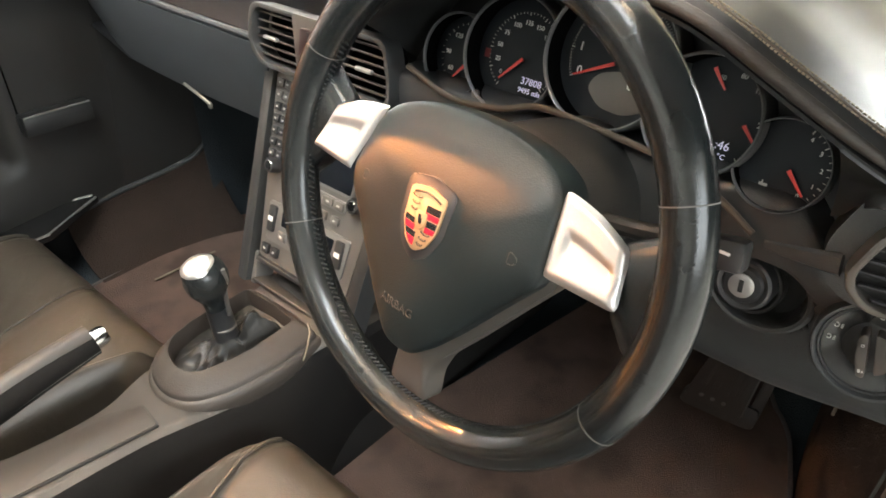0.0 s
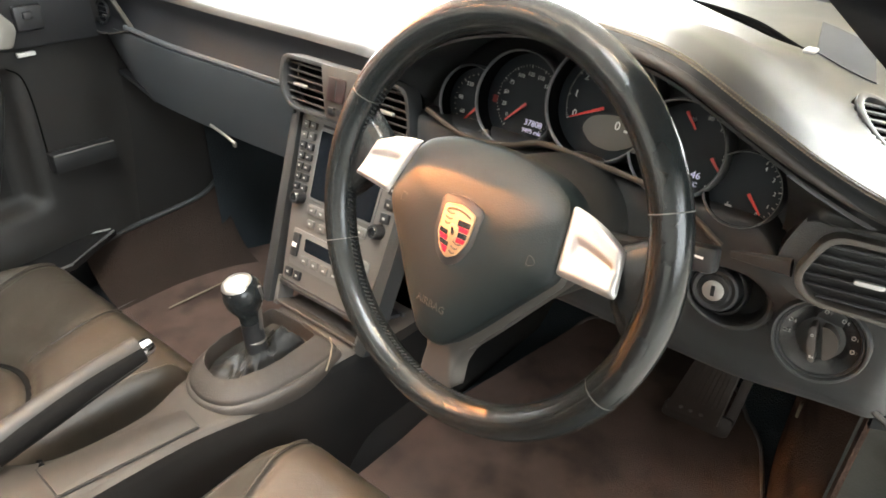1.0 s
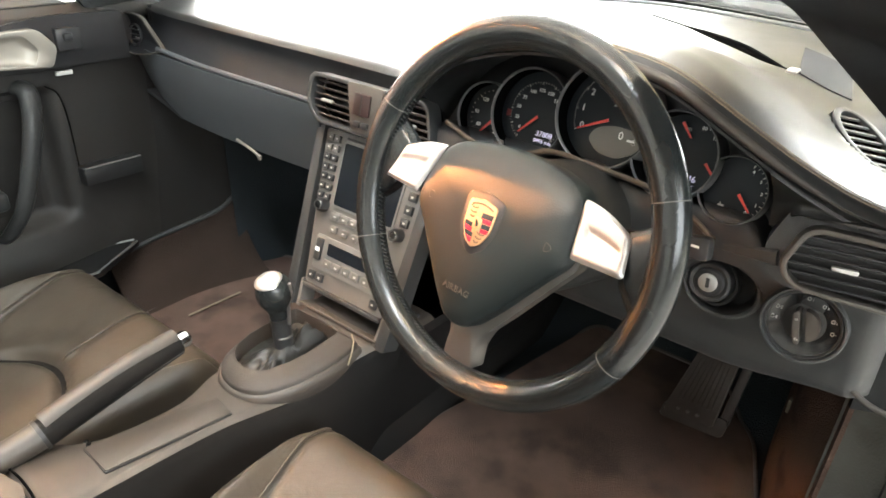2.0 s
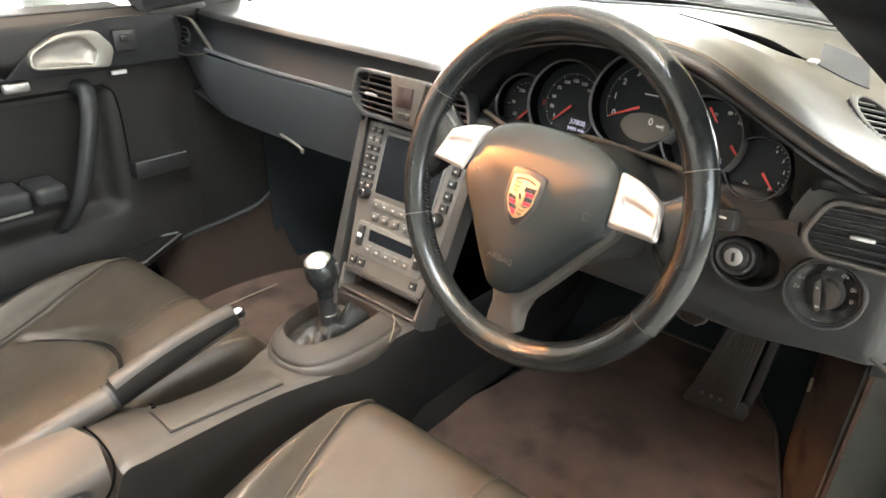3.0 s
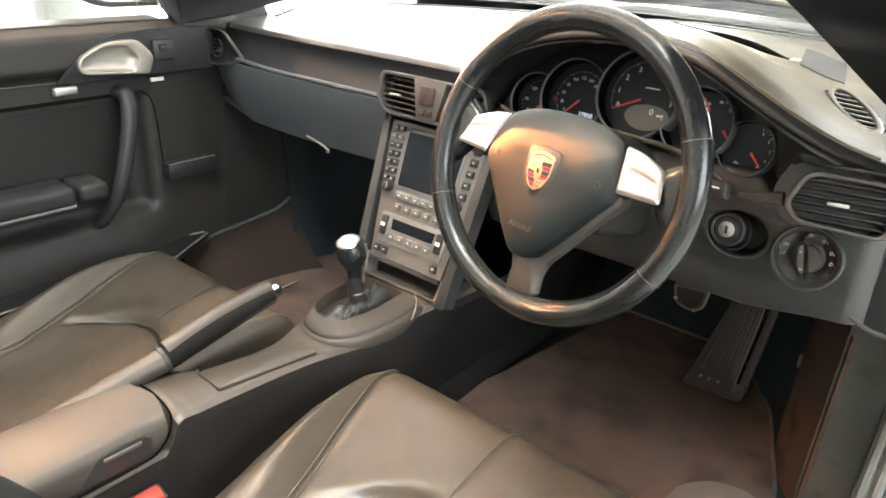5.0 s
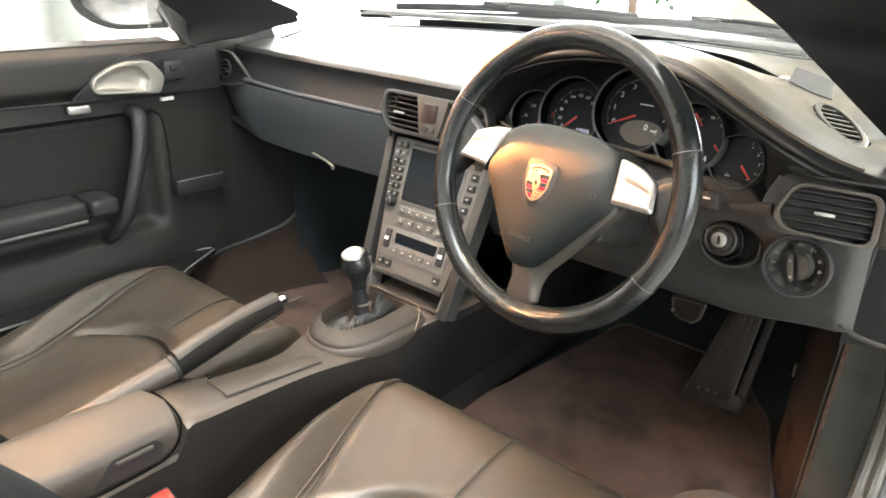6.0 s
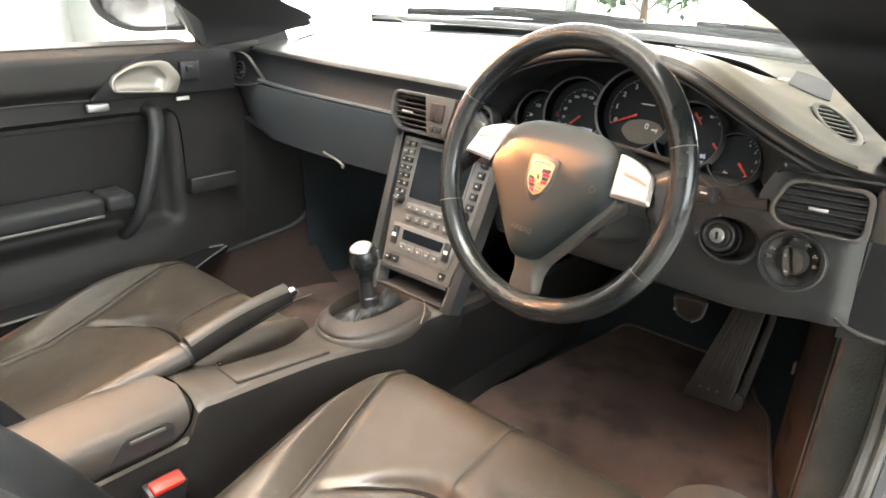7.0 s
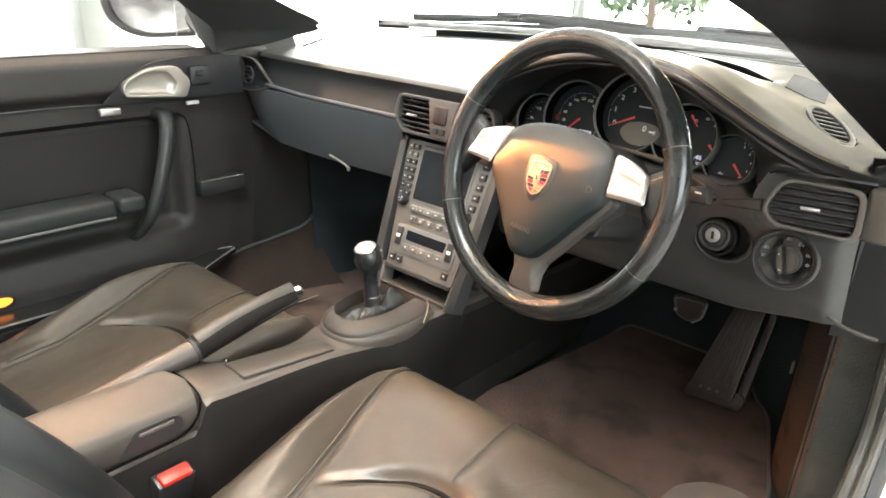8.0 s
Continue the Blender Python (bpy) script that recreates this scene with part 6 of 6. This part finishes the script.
dish.faces.new(rows[-1])
part("cup", xf(dish, HM), "door_silver", hnd, "hollow silver cup behind the handle", 60)
part("mirror_switch", join(box((-0.636, 0.415, 0.551), (0.014, 0.045, 0.040), 0.004), box((-0.628, 0.412, 0.556), (0.010, 0.016, 0.012), 0.003)), "plastic", door, "black switch block")
part("lock_tab", box((-0.650, 0.219, 0.490), (0.014, 0.044, 0.017), 0.005, 3), "silver", door, "silver lock tab")
part("warning_lamp", box((-0.656, 0.405, 0.4895), (0.008, 0.030, 0.008), 0.002), "mark", door, "small pale courtesy lamp")
part("lamp_bezel", prism([(0.030 * math.cos(a), 0.013 * math.sin(a)) for a in [2 * math.pi * i / 28 for i in range(28)]], -0.006, 0.0015, 0.001, m=basis((-0.648, -0.044, 0.146), (0, 1, 0), (0, 0, 1), (1, 0, 0))), "rubber", door)
part("courtesy_lamp", prism([(0.025 * math.cos(a), 0.009 * math.sin(a)) for a in [2 * math.pi * i / 28 for i in range(28)]], 0.0, 0.004, 0.0015, m=basis((-0.648, -0.044, 0.146), (0, 1, 0), (0, 0, 1), (1, 0, 0))), "amber", door, "lit amber courtesy lamp low in the door")
part("grab_handle", tube(curve_points([(-0.672, 0.330, 0.472), (-0.650, 0.335, 0.464), (-0.632, 0.325, 0.42), (-0.625, 0.300, 0.34), (-0.628, 0.275, 0.27), (-0.645, 0.252, 0.226), (-0.67, 0.244, 0.205)], 36), [0.0165 - 0.006 * i / 36 for i in range(37)], 14, flat=(1.15, 0.9)), "dash_leather", door, "padded upright grab handle")
part("armrest", box((-0.645, -0.20, 0.300), (0.085, 0.78, 0.040), 0.012, 3), "dash_leather", door, "padded black armrest")
part("armrest_strip", box((-0.606, -0.20, 0.282), (0.006, 0.77, 0.006), 0.002, 2), "bezel", door, "thin grey strip along the armrest")
part("armrest_cap", box((-0.640, 0.222, 0.302), (0.080, 0.055, 0.034), 0.009, 3), "dash_leather", door)
part("door_pocket", box((-0.655, 0.457, 0.292), (0.030, 0.116, 0.034), 0.002, 2), "rubber", door, "flat black pocket lip")
# highlight on the pocket lip, made as a pale grey tube
part("pocket_edge", tube([(-0.641, 0.401, 0.3095), (-0.641, 0.513, 0.3095)], 0.0016, 6), "bezel", door, "thin pale strip laid on as the pocket's edge highlight")
part("panel_seam", tube(curve_points([(-0.6675, 0.372, 0.468), (-0.6675, 0.392, 0.450), (-0.6675, 0.400, 0.40), (-0.6675, 0.402, 0.31)], 20), 0.0014, 6), "void", door)
part("panel_seam", tube([(-0.676, 0.520, 0.50), (-0.676, 0.520, 0.31)], 0.0014, 6), "void", door)
# sail at the window's front corner
part("window_sail", prism(round_poly([(0.468, 0.592), (0.450, 0.623), (0.412, 0.705), (0.384, 0.771), (0.40, 0.80), (0.54, 0.77), (0.68, 0.64), (0.70, 0.592)], 0.006), 0, 0.02, 0.006, m=basis((-0.680, 0, 0), (0, 1, 0), (0, 0, 1), (1, 0, 0))), "soft", door, "black triangular corner trim")

# window panes and windscreen
pane = part("window_1", box((-0.735, -0.10, 0.76), (0.004, 1.05, 0.32)), "glass", None)
tagged(pane, "clear passenger side window", "window", kind="structure")
pane.visible_shadow = False


def screen(u, v):
    x0 = -0.62 + 1.24 * u
    p = Vector((x0, 1.26 - 0.55 * x0 * x0, 0.636))
    xt = x0 * 0.72
    q = Vector((xt, 0.13 - 0.25 * xt * xt, 0.95 - 0.15 * xt * xt))
    return p.lerp(q, v) + Vector((0, 0, 0.05 * math.sin(math.pi * v)))


ws = part("window_2", sheet(screen, 24, 16, 0.004), "glass", None)
tagged(ws, "clear raked windscreen", "window", kind="structure")
ws.visible_shadow = False

# scuttle and wipers outside the glass
solid("cowl", sheet(lambda u, v: Vector((-0.70 + 1.40 * u, 1.275 - 0.55 * (-0.70 + 1.4 * u) ** 2 + 0.09 * v, 0.640 + 0.012 * math.sin(math.pi * v))), 30, 6, 0.01), "rubber", "black plastic cowl below the windscreen", "cowl", kind="structure")
solid("bonnet", sheet(lambda u, v: Vector((-0.78 + 1.56 * u, 1.36 - 0.5 * (-0.75 + 1.5 * u) ** 2 + 1.0 * v, 0.645 - 0.25 * v * v + 0.02 * math.cos(math.pi * (u - 0.5)))), 24, 12, 0.01), "body", "dark glossy bonnet", "bonnet", kind="structure")
for i, (x0, x1) in enumerate(((0.50, -0.08), (-0.02, -0.60))):
    wp = thing("wiper", "black windscreen wiper at rest", "wiper", (x0, 1.2, 0.66), group="windscreen wipers")
    arc = [(x0 + (x1 - x0) * t_ / 12, 1.262 - 0.55 * (x0 + (x1 - x0) * t_ / 12) ** 2 - 0.02, 0.668 + 0.008 * math.sin(math.pi * t_ / 12)) for t_ in range(13)]
    part("arm", tube([(p[0], p[1] + 0.015, p[2] + 0.012) for p in arc[:9]], 0.006, 8), "rubber", wp)
    part("blade", tube(arc, 0.0055, 8, flat=(0.8, 1.6)), "rubber", wp, "black rubber blade")
    part("bridge", box((arc[7][0], arc[7][1], arc[7][2] + 0.008), (0.05, 0.014, 0.012), 0.003), "plastic", wp)

# door mirror
mir = thing("door_mirror", "dark door mirror beyond the passenger window", "door mirror", (-0.86, 0.45, 0.60))
MF = basis((-0.848, 0.452, 0.672), Vector((0.886, 0.462, 0)).normalized(), (0, 0, 1), Vector((0.462, -0.886, 0)).normalized())
mo = round_poly([(-0.165, 0.085), (0.10, 0.085), (0.142, 0.01), (0.118, -0.050), (-0.066, -0.066), (-0.152, -0.03)], 0.05, 7)
part("housing", crowned(mo, 0.0, -0.08, 0.004, MF, 6), "body", mir, "glossy dark mirror housing", 60)
part("rim_frame", ring_prism(mo, [(x * 0.87, y * 0.82) for x, y in mo], 0, 0.012, 0.003, m=MF), "rubber", mir, "black rim round the mirror glass")
part("mirror_glass", prism([(x * 0.91, y * 0.89) for x, y in mo], 0.001, 0.004, m=MF), "mirror", mir, "mirror glass reflecting the bright showroom")
part("foot", tube([MF @ Vector((0.09, -0.02, -0.03)), (-0.78, 0.50, 0.655), (-0.735, 0.50, 0.63)], [0.03, 0.026, 0.024], 10), "body", mir)

# ---------- beyond the windows ----------
solid("column", box((-2.80, 5.5, 1.6), (0.14, 0.14, 3.8), 0.02), "column", "pale grey-green showroom column", "column", kind="structure")
solid("wall_panel", box((-0.02, 5.75, 1.6), (2.58, 0.2, 3.8), 0.01), "cream", "cream painted wall panel", "wall", kind="structure")
solid("pilaster", box((-4.6, 1.83, 1.6), (0.2, 0.21, 3.8), 0.01), "column", "pale grey wall pilaster", "pilaster", kind="structure")


def leaf_bush(bm, rnd, c, r, n):
    for _ in range(n):
        d = Vector((rnd.gauss(0, 1), rnd.gauss(0, 1), rnd.gauss(0, 0.8)))
        p_ = Vector(c) + d.normalized() * r * rnd.random() ** 0.4
        a, b = Vector((rnd.gauss(0, 1), rnd.gauss(0, 1), rnd.gauss(0, 1))).normalized(), Vector((rnd.gauss(0, 1), rnd.gauss(0, 1), rnd.gauss(0, 1))).normalized()
        b = (b - a * a.dot(b)).normalized()
        L, w = rnd.uniform(0.06, 0.11), rnd.uniform(0.022, 0.036)
        vs = [bm.verts.new(p_ + q) for q in (Vector(), a * L * 0.45 + b * w, a * L, a * L * 0.45 - b * w)]
        bm.faces.new(vs)


rnd = random.Random(7)
tree = thing("potted_tree", "small green potted tree in the showroom", "plant", (-2.08, 5.4, GROUND))
part("pot", lathe([(0, 0), (0.15, 0), (0.20, 0.36), (0.18, 0.36), (0.17, 0.30), (0, 0.30)], 24, T((-2.08, 5.4, GROUND))), "pot", tree, "plain grey pot")
part("trunk", tube([(-2.08, 5.4, GROUND + 0.3), (-2.09, 5.4, 0.2), (-2.06, 5.41, 0.45), (-2.08, 5.4, 1.0)], [0.050, 0.044, 0.040, 0.016], 10), "bark", tree, "slim brown trunk")
for q in ((-2.35, 5.35, 0.72), (-1.80, 5.45, 0.72), (-2.1, 5.6, 0.85)):
    part("limb", tube([(-2.07, 5.4, 0.50), ((q[0] - 2.07) / 2, (q[1] + 5.4) / 2, 0.62), q], [0.014, 0.010, 0.006], 6), "bark", tree)
cb = bm_new()
for q, r_, n_ in (((-2.35, 5.35, 0.71), 0.20, 170), ((-1.80, 5.45, 0.70), 0.18, 150), ((-2.1, 5.6, 0.78), 0.20, 190), ((-2.05, 5.35, 0.82), 0.24, 260), ((-2.3, 5.5, 0.96), 0.25, 170), ((-1.85, 5.4, 0.96), 0.25, 170)):
    leaf_bush(cb, rnd, q, r_, n_)
tagged(part("crown", cb, "leaf", tree, "loose crown of small green leaves"), kind="stuff")
